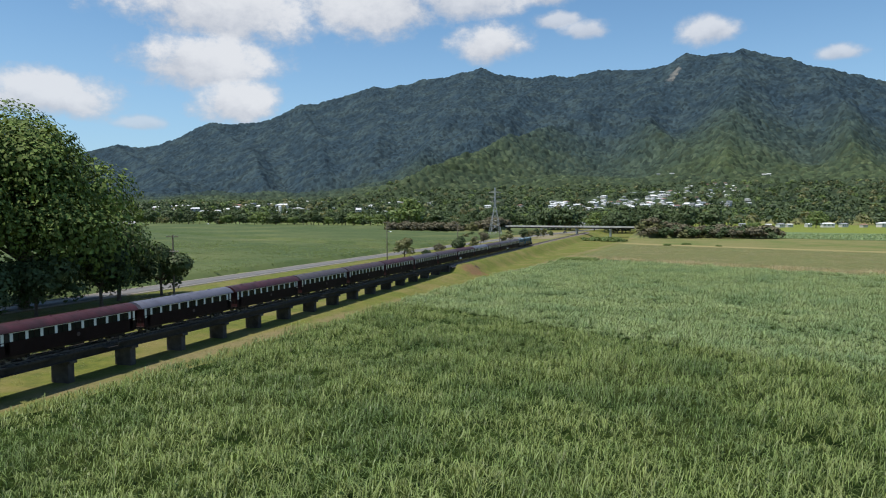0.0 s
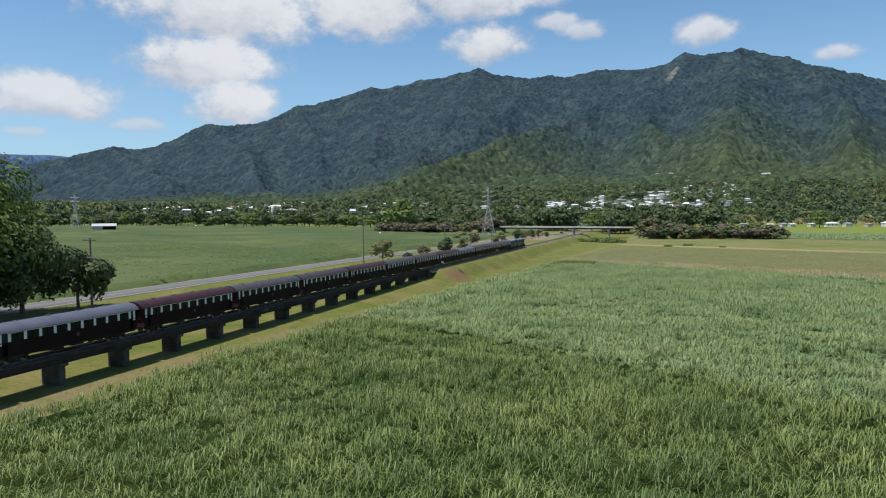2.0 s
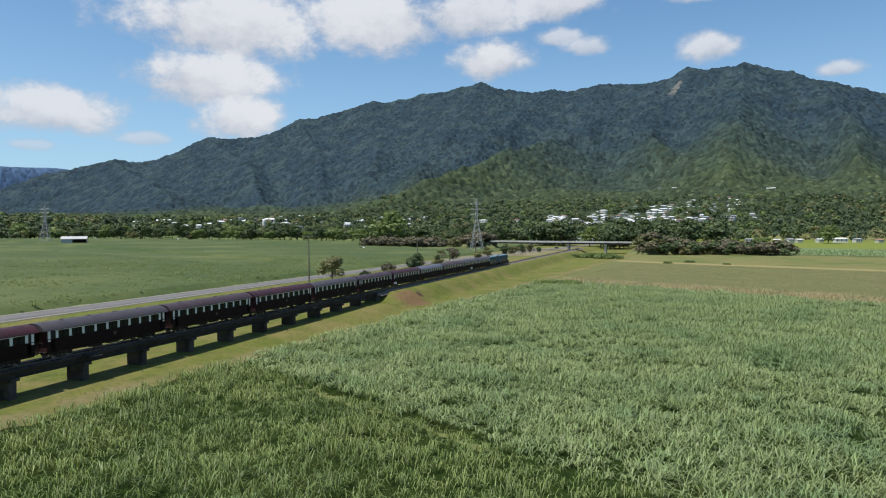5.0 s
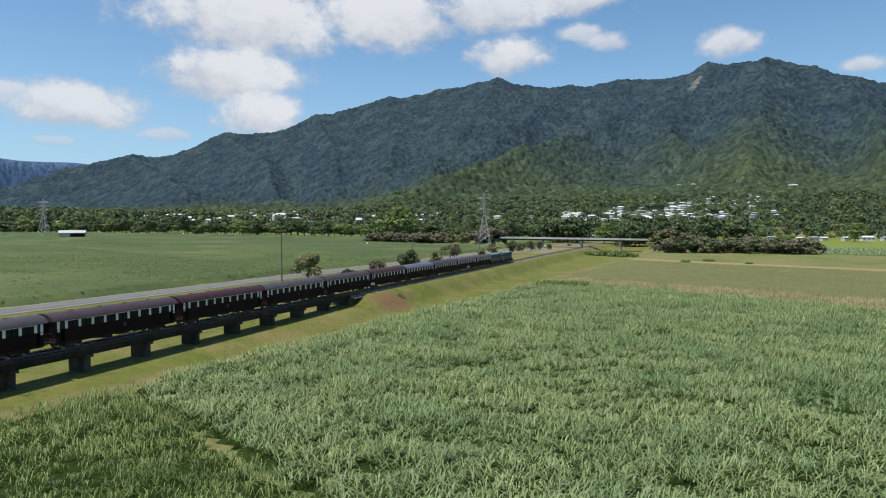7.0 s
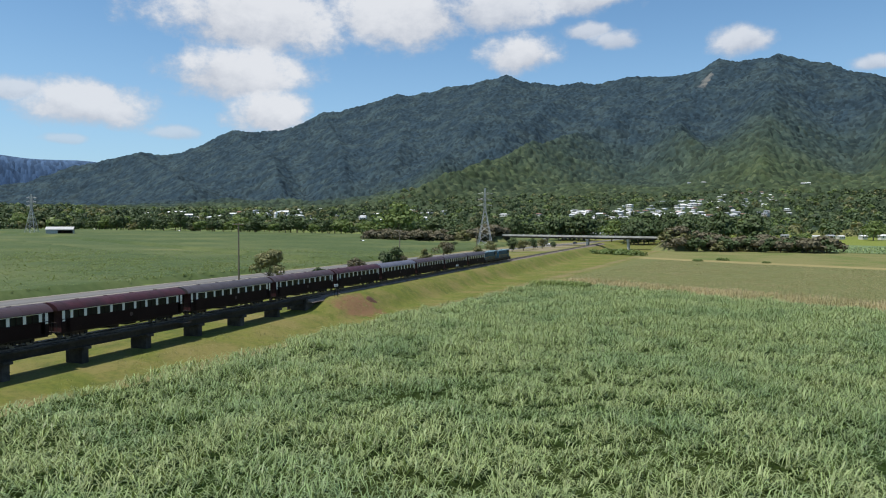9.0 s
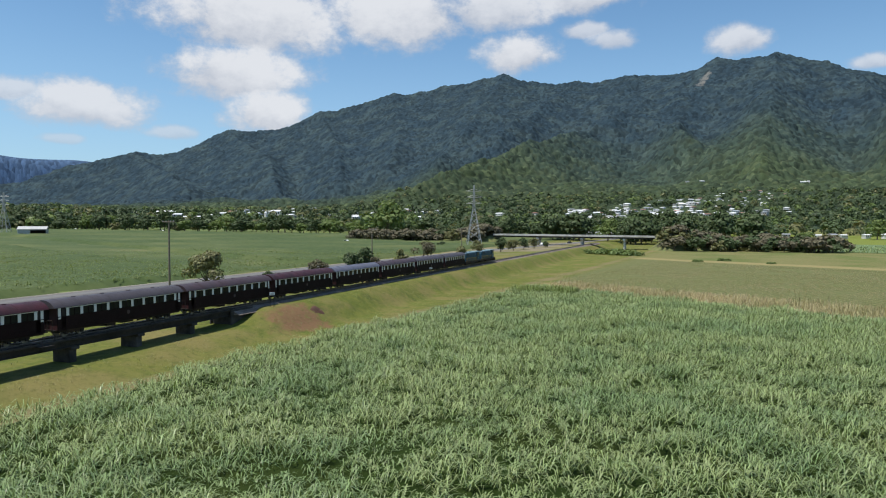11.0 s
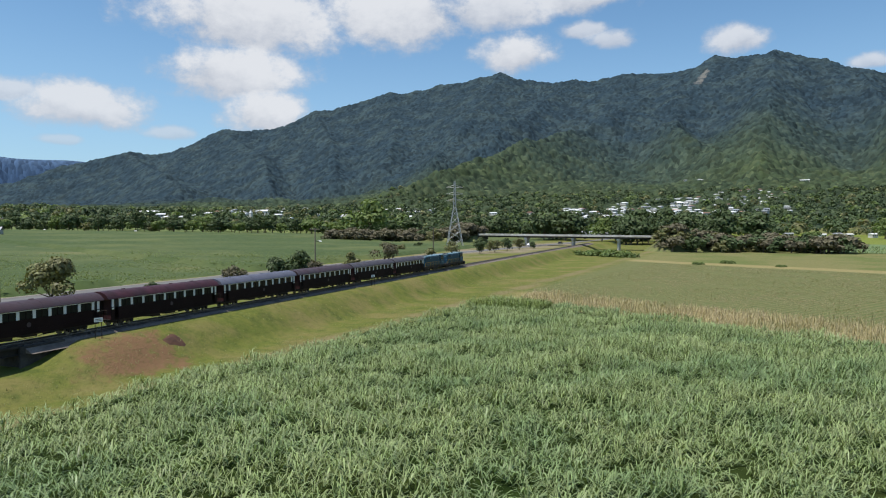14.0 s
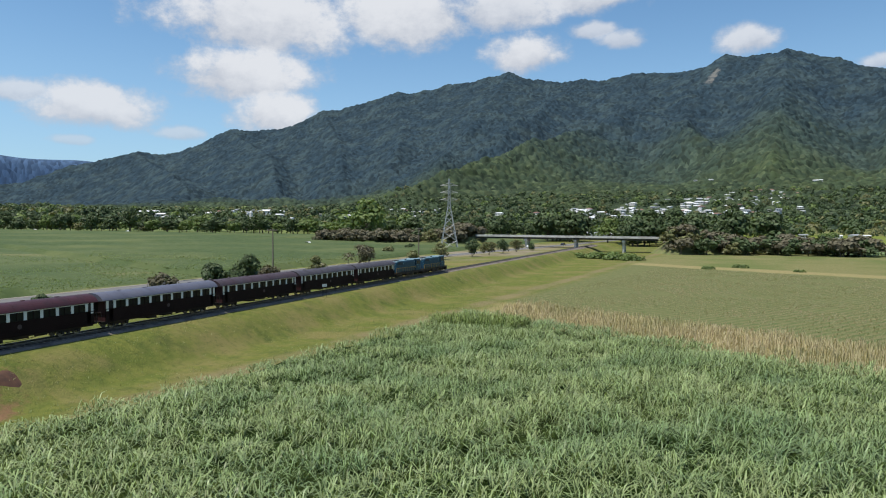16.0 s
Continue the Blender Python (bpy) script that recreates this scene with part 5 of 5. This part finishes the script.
        shrub(int(rng.choice(3, p=(.35, .25, .4))), pose(x, y, bank_z(x, y) - 0.3, 0, 0, rng.uniform(0, 360)) @ Matrix.Diagonal((k * 1.1, k * 1.1, k, 1)))
    lime = tree("vine_mound", "low mound of lime-green vines in the grass", "shrub", 151, 2.2, 4.5, 0.0, 9, 700, 0.45, "leaf_bright", "vine mounds")
    lime.matrix_basis = scaled(10, 462, 0, 1.2, 0.9)
    for x, y, k in ((17, 458, 1.4), (25, 452, 1.5), (31, 448, 1.1), (14, 470, 1.0), (60, 402, 0.5), (86, 396, 0.4), (70, 412, 0.6)):
        copy_thing(lime, scaled(x, y, 50 * k, k, k * 0.9))


# ======== houses ========
def slope_place(px, py, lo, hi):
    """First ground between lo and hi metres off that meets a pixel of the camera's view."""
    a = radians(-19.2) + math.atan((px - 784) / 1233)
    r = np.arange(lo, hi, 12.0)
    x, y = 60 + r * math.sin(a), 69 + r * math.cos(a)
    rise = (mountain_height(x, y) + 3 - 16) / (r * math.cos(a + radians(19.2)))
    ok = np.nonzero(rise >= (402 - py) / 1233)[0]
    i = ok[0] if len(ok) else len(r) - 1
    return float(x[i]), float(y[i])


def house(seed, w, d, h, roof, label):
    t = thing("house", label, "house", "houses on the hillside")
    bm = bmesh.new()
    block(bm, -w / 2, w / 2, -d / 2, d / 2, -3.0, h)
    wall = part("wall", bm, "house_wall", t)
    bm = bmesh.new()
    e, up = 0.8, d * 0.22
    base = [(-w / 2 - e, -d / 2 - e), (w / 2 + e, -d / 2 - e), (w / 2 + e, d / 2 + e), (-w / 2 - e, d / 2 + e)]
    lo = [bm.verts.new((x, y, h - 0.05)) for x, y in base]
    mid = [bm.verts.new((x, y, h + 0.18)) for x, y in base]
    hip = 0.22 if seed % 2 else 0.02
    top = [bm.verts.new((s * (w / 2 + e - w * hip), 0, h + up)) for s in (-1, 1)]
    bm.faces.new(lo)
    for i in range(4):
        bm.faces.new((lo[i], lo[(i + 1) % 4], mid[(i + 1) % 4], mid[i]))
    bm.faces.new((mid[0], mid[1], top[1], top[0]))
    bm.faces.new((mid[2], mid[3], top[0], top[1]))
    bm.faces.new((mid[1], mid[2], top[1]))
    bm.faces.new((mid[3], mid[0], top[0]))
    part("roof", bm, roof, t)
    for k in range(3):
        x = -w / 2 + w * (k + 0.5) / 3
        bm = bmesh.new()
        block(bm, x - 0.9, x + 0.9, -d / 2 - 0.06, -d / 2 + 0.02, 0.9, h - 0.5)
        part("window", bm, "glass_dark", wall)
    return t


HOUSES = []


def build_houses():
    rng = np.random.default_rng(5)
    kinds = [("white_roof", "pale house with white sheet roof"), ("white_roof", "long pale house with white hipped roof"), ("grey_roof", "pale house with grey sheet roof"), ("tile_roof", "pale house with reddish tiled roof"), ("white_roof", "small pale house with white roof")]
    sizes = ((15, 10, 4), (22, 11, 4.5), (16, 11, 4.5), (16, 11, 4), (11, 9, 3.5))
    protos = [house(i, *sizes[i], *k) for i, k in enumerate(kinds)]
    free = list(protos)
    spots = []
    for i in range(175):
        px = rng.uniform(1000, 1372)
        f = (px - 1000) / 370
        hi, lo = 376 - 38 * f, 394 - 10 * f
        spots.append((*slope_place(px, hi + (lo - hi) * rng.random() ** 0.8, 1080, 2000), 1.0))
    for i in range(70):
        px = rng.uniform(240, 780)
        spots.append((*slope_place(px, rng.uniform(374, 394), 1000, 1900), 1.15))
    for px, py in ((1200, 328), (1225, 328), (1405, 329), (1398, 330), (728, 370), (735, 372), (880, 385), (940, 384)):
        spots.append((*slope_place(px, py, 1100, 2300), 1.2))
    for px, py in ((420, 383), (434, 384), (446, 382), (458, 384), (470, 383), (484, 381), (498, 384), (512, 382), (300, 384), (312, 385)):
        spots.append((*slope_place(px, py, 1000, 1500), 1.8))
    for x, y in ((165, 823), (176, 818), (186, 826), (205, 830), (222, 822), (238, 828), (255, 820), (275, 830), (140, 835)):
        spots.append((x, y, 0.9))
    for x, y in ((-14, 755), (0, 762), (13, 752), (25, 760), (38, 756), (-30, 770), (52, 764)):
        spots.append((x, y, 1.35))
    for x, y, k in spots:
        z = float(mountain_height(np.array([x]), np.array([y]))[0]) if math.hypot(x - 60, y - 69) > 950 else height_at(x, y)
        HOUSES.append((x, y))
        i = int(rng.choice(5, p=(.34, .22, .14, .1, .2)))
        s = k * rng.uniform(0.6, 0.95)
        m = pose(x, y, z + 1.2, 0, 0, rng.uniform(-45, 45)) @ Matrix.Diagonal((s, s, s, 1))
        if protos[i] in free:
            free.remove(protos[i])
            protos[i].matrix_basis = m
        else:
            copy_thing(protos[i], m)
    tw = thing("church_tower", "slim white tower among the town trees", "tower")
    bm = bmesh.new()
    block(bm, -1.6, 1.6, -1.6, 1.6, 0, 14, 0.1)
    part("shaft", bm, "house_wall", tw)
    bm = bmesh.new()
    bmesh.ops.create_cone(bm, cap_ends=True, segments=4, radius1=2.6, radius2=0.1, depth=3.0, matrix=Matrix.Translation((0, 0, 15.4)) @ Matrix.Rotation(radians(45), 4, "Z"))
    part("cap", bm, "white_roof", tw)
    x, y = slope_place(484, 396, 1000, 1500)
    tw.matrix_basis = pose(x, y, float(mountain_height(np.array([x]), np.array([y]))[0]) - 1)


def build_woods():
    """Town trees and foothill woods between the valley and the range."""
    rng = np.random.default_rng(9)
    hx = np.array(HOUSES)
    for name, leaf, count, seed in (("woods", "leaf_mid", 3600, 1), ("bright_woods", "leaf_bright", 620, 2), ("olive_woods", "leaf_olive", 500, 3)):
        az = np.radians(rng.uniform(-60, 21, count))
        r = np.sqrt(rng.uniform(745 ** 2, 1750 ** 2, count))
        x, y = 60 + r * np.sin(az), 69 + r * np.cos(az)
        keep = np.ones(count, bool)
        # keep house roofs clear towards the camera, to fit its view
        for px, py in hx:
            ux, uy = 60 - px, 69 - py
            q = math.hypot(ux, uy)
            along = ((x - px) * ux + (y - py) * uy) / q
            across = np.abs((x - px) * uy - (y - py) * ux) / q
            keep &= ~((along > -6) & (along < 30) & (across < 8))
        keep &= ~((x > -45) & (y < 830) & (x > np.interp(y, (745, 900), (-30, -20))) & (x < np.interp(y, (745, 900), (16, 26)))) & (~((x > 120) & (y < 850)) | ((rng.random(count) < 0.3) & (y > 770)))
        x, y = x[keep], y[keep]
        rr = np.hypot(x - 60, y - 69)
        z = np.where(rr > 990, mountain_height(x, y), ground_height(x, y))
        n = len(x)
        size = rng.uniform(2.8, 7.5, n) ** 1.0
        k = 38
        d = rng.normal(size=(n, k, 3))
        d /= np.linalg.norm(d, axis=2)[:, :, None]
        d[:, :, 2] = np.abs(d[:, :, 2]) * rng.choice((1, -0.5), (n, k), p=(.75, .25))
        c = np.stack((x, y, z + size * 0.85), -1)[:, None] + d * size[:, None, None] * rng.uniform(0.75, 1.15, (n, k))[:, :, None] * np.array((1, 1, 0.95))
        nn = d + rng.normal(size=d.shape) * 0.16 + np.array((0, 0, 0.15))
        nn /= np.linalg.norm(nn, axis=2)[:, :, None]
        u = np.cross(nn, rng.normal(size=d.shape))
        u /= np.linalg.norm(u, axis=2)[:, :, None]
        v = np.cross(nn, u)
        s = (size[:, None] * rng.uniform(0.21, 0.38, (n, k)))[:, :, None]
        bend = nn * s * 0.25
        verts = np.stack((c - u * s - bend, c - v * s * 0.8, c + u * s - bend, c + v * s * 0.8), 2).reshape(-1, 3)
        me = sheet(name, verts, np.arange(len(verts)).reshape(-1, 4), leaf, False)
        tagged(new(name, me), {"woods": "dark-green town trees and foothill woods", "bright_woods": "bright-green crowns among the woods", "olive_woods": "olive-green crowns among the woods"}[name], "woods", kind="stuff")


build_near_trees()
build_tree_rows()
build_houses()
build_woods()



# ======== cane and grass ========
def blades(rng, x, y, z, count, length, width, up=0.75, lean=(0.12, 0.0)):
    """Arching leaves: count of them from each root."""
    n = len(x) * count
    px, py, pz = (np.repeat(a, count) for a in (x, y, z))
    length = np.repeat(np.broadcast_to(length, len(x)), count) * rng.uniform(0.65, 1.25, n)
    a = rng.uniform(0, 2 * np.pi, n)
    steep = up * rng.uniform(0.7, 1.3, n)
    ox, oy = np.cos(a) * (1.15 - steep) + lean[0], np.sin(a) * (1.15 - steep) + lean[1]
    px, py = px + rng.normal(0, 0.22, n), py + rng.normal(0, 0.22, n)
    w = width * rng.uniform(0.7, 1.3, n) / 2
    side = a + np.pi / 2 + rng.normal(0, 0.5, n)
    sx, sy = np.cos(side) * w, np.sin(side) * w
    p0 = np.stack((px, py, pz), -1)
    p1 = np.stack((px + ox * length * 0.45, py + oy * length * 0.45, pz + length * steep * 0.68), -1)
    tip = rng.uniform(0.12, 0.85, n) * steep
    p2 = np.stack((px + ox * length * 1.05, py + oy * length * 1.05, pz + length * tip), -1)
    s = np.stack((sx, sy, np.zeros(n)), -1)
    verts = np.stack((p0 - s * 0.8, p0 + s * 0.8, p1 + s, p1 - s, p2 + s * 0.15, p2 - s * 0.15), 1).reshape(-1, 3)
    i = np.arange(n)[:, None] * 6
    faces = np.concatenate((i + np.array([[0, 1, 2, 3]]), i + np.array([[3, 2, 4, 5]])), 1).reshape(-1, 4)
    return verts, faces


def scatter(rng, x0, x1, y0, y1, gap):
    gx, gy = np.meshgrid(np.arange(x0, x1, gap), np.arange(y0, y1, gap))
    x, y = gx.ravel(), gy.ravel()
    return x + rng.uniform(-.55, .55, len(x)) * gap, y + rng.uniform(-.55, .55, len(x)) * gap


def cane_edge(y):
    return np.interp(y, (-40, 60, 108, 130, 155, 194, 217, 255, 300, 400), (5, 8, 9.8, 10.3, 13.3, 15.2, 18.6, 23.5, 27, 36))


def canopy(name, label, inside, x0, x1, y0, y1, gap, tall, material="gap_shade"):
    """A bumpy sheet under the top leaves; the shade of their gaps is in its colour."""
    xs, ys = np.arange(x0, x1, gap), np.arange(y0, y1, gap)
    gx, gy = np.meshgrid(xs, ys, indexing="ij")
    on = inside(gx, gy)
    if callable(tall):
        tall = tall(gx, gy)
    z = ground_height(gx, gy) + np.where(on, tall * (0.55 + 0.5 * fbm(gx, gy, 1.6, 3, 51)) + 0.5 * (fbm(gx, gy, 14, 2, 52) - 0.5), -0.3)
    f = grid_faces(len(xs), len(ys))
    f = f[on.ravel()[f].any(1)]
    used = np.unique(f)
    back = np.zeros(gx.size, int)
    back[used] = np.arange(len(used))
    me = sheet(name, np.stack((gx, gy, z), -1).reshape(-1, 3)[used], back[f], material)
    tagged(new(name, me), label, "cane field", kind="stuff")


def build_cane():
    rng = np.random.default_rng(42)

    def field(x, y):
        e = cane_edge(y) + 1.6 * (fbm(x, y, 7, 3, 61) - 0.5)
        s = strip(x, y) + 2.5 * (fbm(x, y, 8, 3, 62) - 0.5)
        return (x > e) & (s < 234) & (x < 185) & ~((s > 107.8) & (s < 109.0) & (x < 48))
    canopy("cane_mass", "dark sheet under the sugar cane, gap shade in its colour", field, 0, 190, -30, 266, 1.0, 0.7)
    for name, label, leaf, lo, hi, seed in (("young_green_cane", "dense green grassy sugar cane leaves", "cane_green", -200, 108.3, 1), ("blue_green_cane", "dense blue-green sugar cane leaves", "cane", 108.3, 400, 2)):
        x, y = scatter(rng, 0, 188, -30, 266, 0.92)
        s = strip(x, y)
        keep = field(x, y) & (s > lo) & (s <= hi)
        near = (y > 26) & (x < 66 + 0.26 * y)
        keep &= near | (rng.random(len(x)) < 0.09)
        x, y = x[keep], y[keep]
        tall = 0.3 + 1.35 * fbm(x, y, 3.0, 3, 72) + 0.6 * (fbm(x, y, 25, 2, 73) - 0.5)
        z = ground_height(x, y) + 0.38 + 0.4 * tall
        v, f = blades(rng, x, y, z, 14, (1.6 if leaf == "cane" else 1.45) * tall, 0.062 if leaf == "cane" else 0.05, 0.54 if leaf == "cane" else 0.66)
        tagged(new(name, sheet(name, v, f, leaf, False)), label, "sugar cane", kind="stuff")
    # the taller stand at the field's corner
    x, y = scatter(rng, 22, 38, 243, 254, 0.5)
    keep = ((x - 30) / 7.0) ** 2 + ((y - 248.5) / 3.2) ** 2 < 1
    x, y = x[keep], y[keep]
    v, f = blades(rng, x, y, ground_height(x, y) + 1.0, 11, 1.8, 0.075, 0.72)
    tagged(new("tall_cane_stand", sheet("tall_cane_stand", v, f, "cane_green", False)), "taller dark stand of cane at the field corner", "sugar cane", kind="stuff")
    # dry grass along the headland
    x, y = scatter(rng, 20, 150, 190, 300, 0.75)
    s = strip(x, y) + 5 * (fbm(x, y, 9, 3, 63) - 0.5)
    keep = (s > 233.5) & (s < 253) & (x > cane_edge(y) + 5 * fbm(x, y, 6, 2, 64)) & (rng.random(len(x)) < 0.85)
    x, y = x[keep], y[keep]
    v, f = blades(rng, x, y, ground_height(x, y) - 0.05, 7, 1.0 + 1.0 * fbm(x, y, 4, 3, 65), 0.05, 0.95)
    tagged(new("dry_grass", sheet("dry_grass", v, f, "dry_grass", False)), "tall straw-coloured dry grass on the headland", "grass", kind="stuff")
    # low young cane behind it
    x, y = scatter(rng, 22, 150, 230, 420, 0.8)
    s = strip(x, y)
    keep = (s > 255) & (s < 369) & (x > 27 + (y - 300) * 0.17) & (fbm(x, y, 10, 3, 66) > 0.36)
    x, y = x[keep], y[keep]
    v, f = blades(rng, x, y, ground_height(x, y) - 0.03, 2, 0.36 + 0.2 * fbm(x, y, 5, 2, 75), 0.13, 0.4)
    tagged(new("low_cane", sheet("low_cane", v, f, "cane_low", False)), "low young cane in rows on bare ground", "sugar cane", kind="stuff")
    # far cane strip on the right
    x, y = scatter(rng, 45, 330, 420, 640, 3.6)
    s = strip(x, y)
    keep = (s > 508) & (s < 640) & (y < 600)
    x, y = x[keep], y[keep]
    v, f = blades(rng, x, y, ground_height(x, y), 4, 1.5, 0.3, 0.9)
    tagged(new("far_cane", sheet("far_cane", v, f, "cane", False)), "blue-green cane strip across the valley", "sugar cane", kind="stuff")
    # left fields beyond the road

    def fallow(x, y):
        sl = 0.42 * x + 0.9 * y + 6 * (fbm(x, y, 12, 3, 67) - 0.5)
        return ((sl > 196) & (sl < 236)) | ((sl > 402) & (sl < 410)) | (sl > 520)

    def left(x, y):
        depth = (x - 60) * math.sin(radians(-19)) + (y - 69) * math.cos(radians(-19))
        return (x < -42.8 + 1.5 * (fbm(x, y, 6, 2, 68) - 0.5)) & (depth < 645) & (0.42 * x + 0.9 * y > 20)
    canopy("left_cane_mass", "bumpy sheet for the cane beyond the road, leaf shade in its colour", left, -560, -40, 60, 720, 2.2, lambda u, w: 1.5 * np.where(fallow(u, w), 0.12, 1.0), "left_mass")
    x, y = scatter(rng, -560, -40, 60, 720, 1.35)
    r = np.hypot(x - 60, y - 90)
    az = np.degrees(np.arctan2(x - 60, y - 90))
    keep = left(x, y) & (az > -66) & (rng.random(len(x)) < 0.85 * np.clip((310 - r) / 90, 0, 1))
    x, y = x[keep], y[keep]
    low = fallow(x, y)
    v, f = blades(rng, x, y, ground_height(x, y) + np.where(low, 0.1, 0.95), 5, np.where(low, 0.4, 0.8) + 0.45 * fbm(x, y, 9, 2, 69), 0.14, 0.5)
    tagged(new("left_cane", sheet("left_cane", v, f, "cane_left", False)), "green cane leaves in the fields beyond the road", "sugar cane", kind="stuff")
    # verge grass on the bank and along the cane
    x, y = scatter(rng, -38, 26, 20, 330, 0.9)
    off = x - cane_edge(y)
    keep = (off < 0.5) & (np.abs(x) > 2.4) & (x > -34) & (rng.random(len(x)) < np.where(x > 0, 0.75, 0.4)) & ~((np.abs(x) < 3.2) & (y < 190)) & (fbm(x, y, 4, 3, 70) > 0.42)
    x, y = x[keep], y[keep]
    v, f = blades(rng, x, y, ground_height(x, y) - 0.02, 4, 0.2 + 0.3 * fbm(x, y, 5, 3, 74), 0.035, 0.7)
    tagged(new("verge_grass", sheet("verge_grass", v, f, "grass_blade", False)), "rough lime-green verge grass on the railway bank", "grass", kind="stuff")


MAT["cane_low"] = leafy("cane_leaf_low", (0.22, 0.225, 0.085), (0.26, 0.235, 0.11), (0.3, 0.24, 0.13), 0.15, 0.55, 0.3, island=0.2)
MAT["cane_left"] = leafy("cane_leaf_old", (0.125, 0.175, 0.048), (0.165, 0.21, 0.065), (0.135, 0.175, 0.05), 0.1, 0.5, 0.3, island=0.2)
# left cane sheet: darker than its leaves, their shade put into the colour
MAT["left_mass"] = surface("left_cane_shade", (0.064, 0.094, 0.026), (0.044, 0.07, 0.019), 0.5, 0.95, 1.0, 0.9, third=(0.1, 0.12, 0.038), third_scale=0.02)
build_cane()
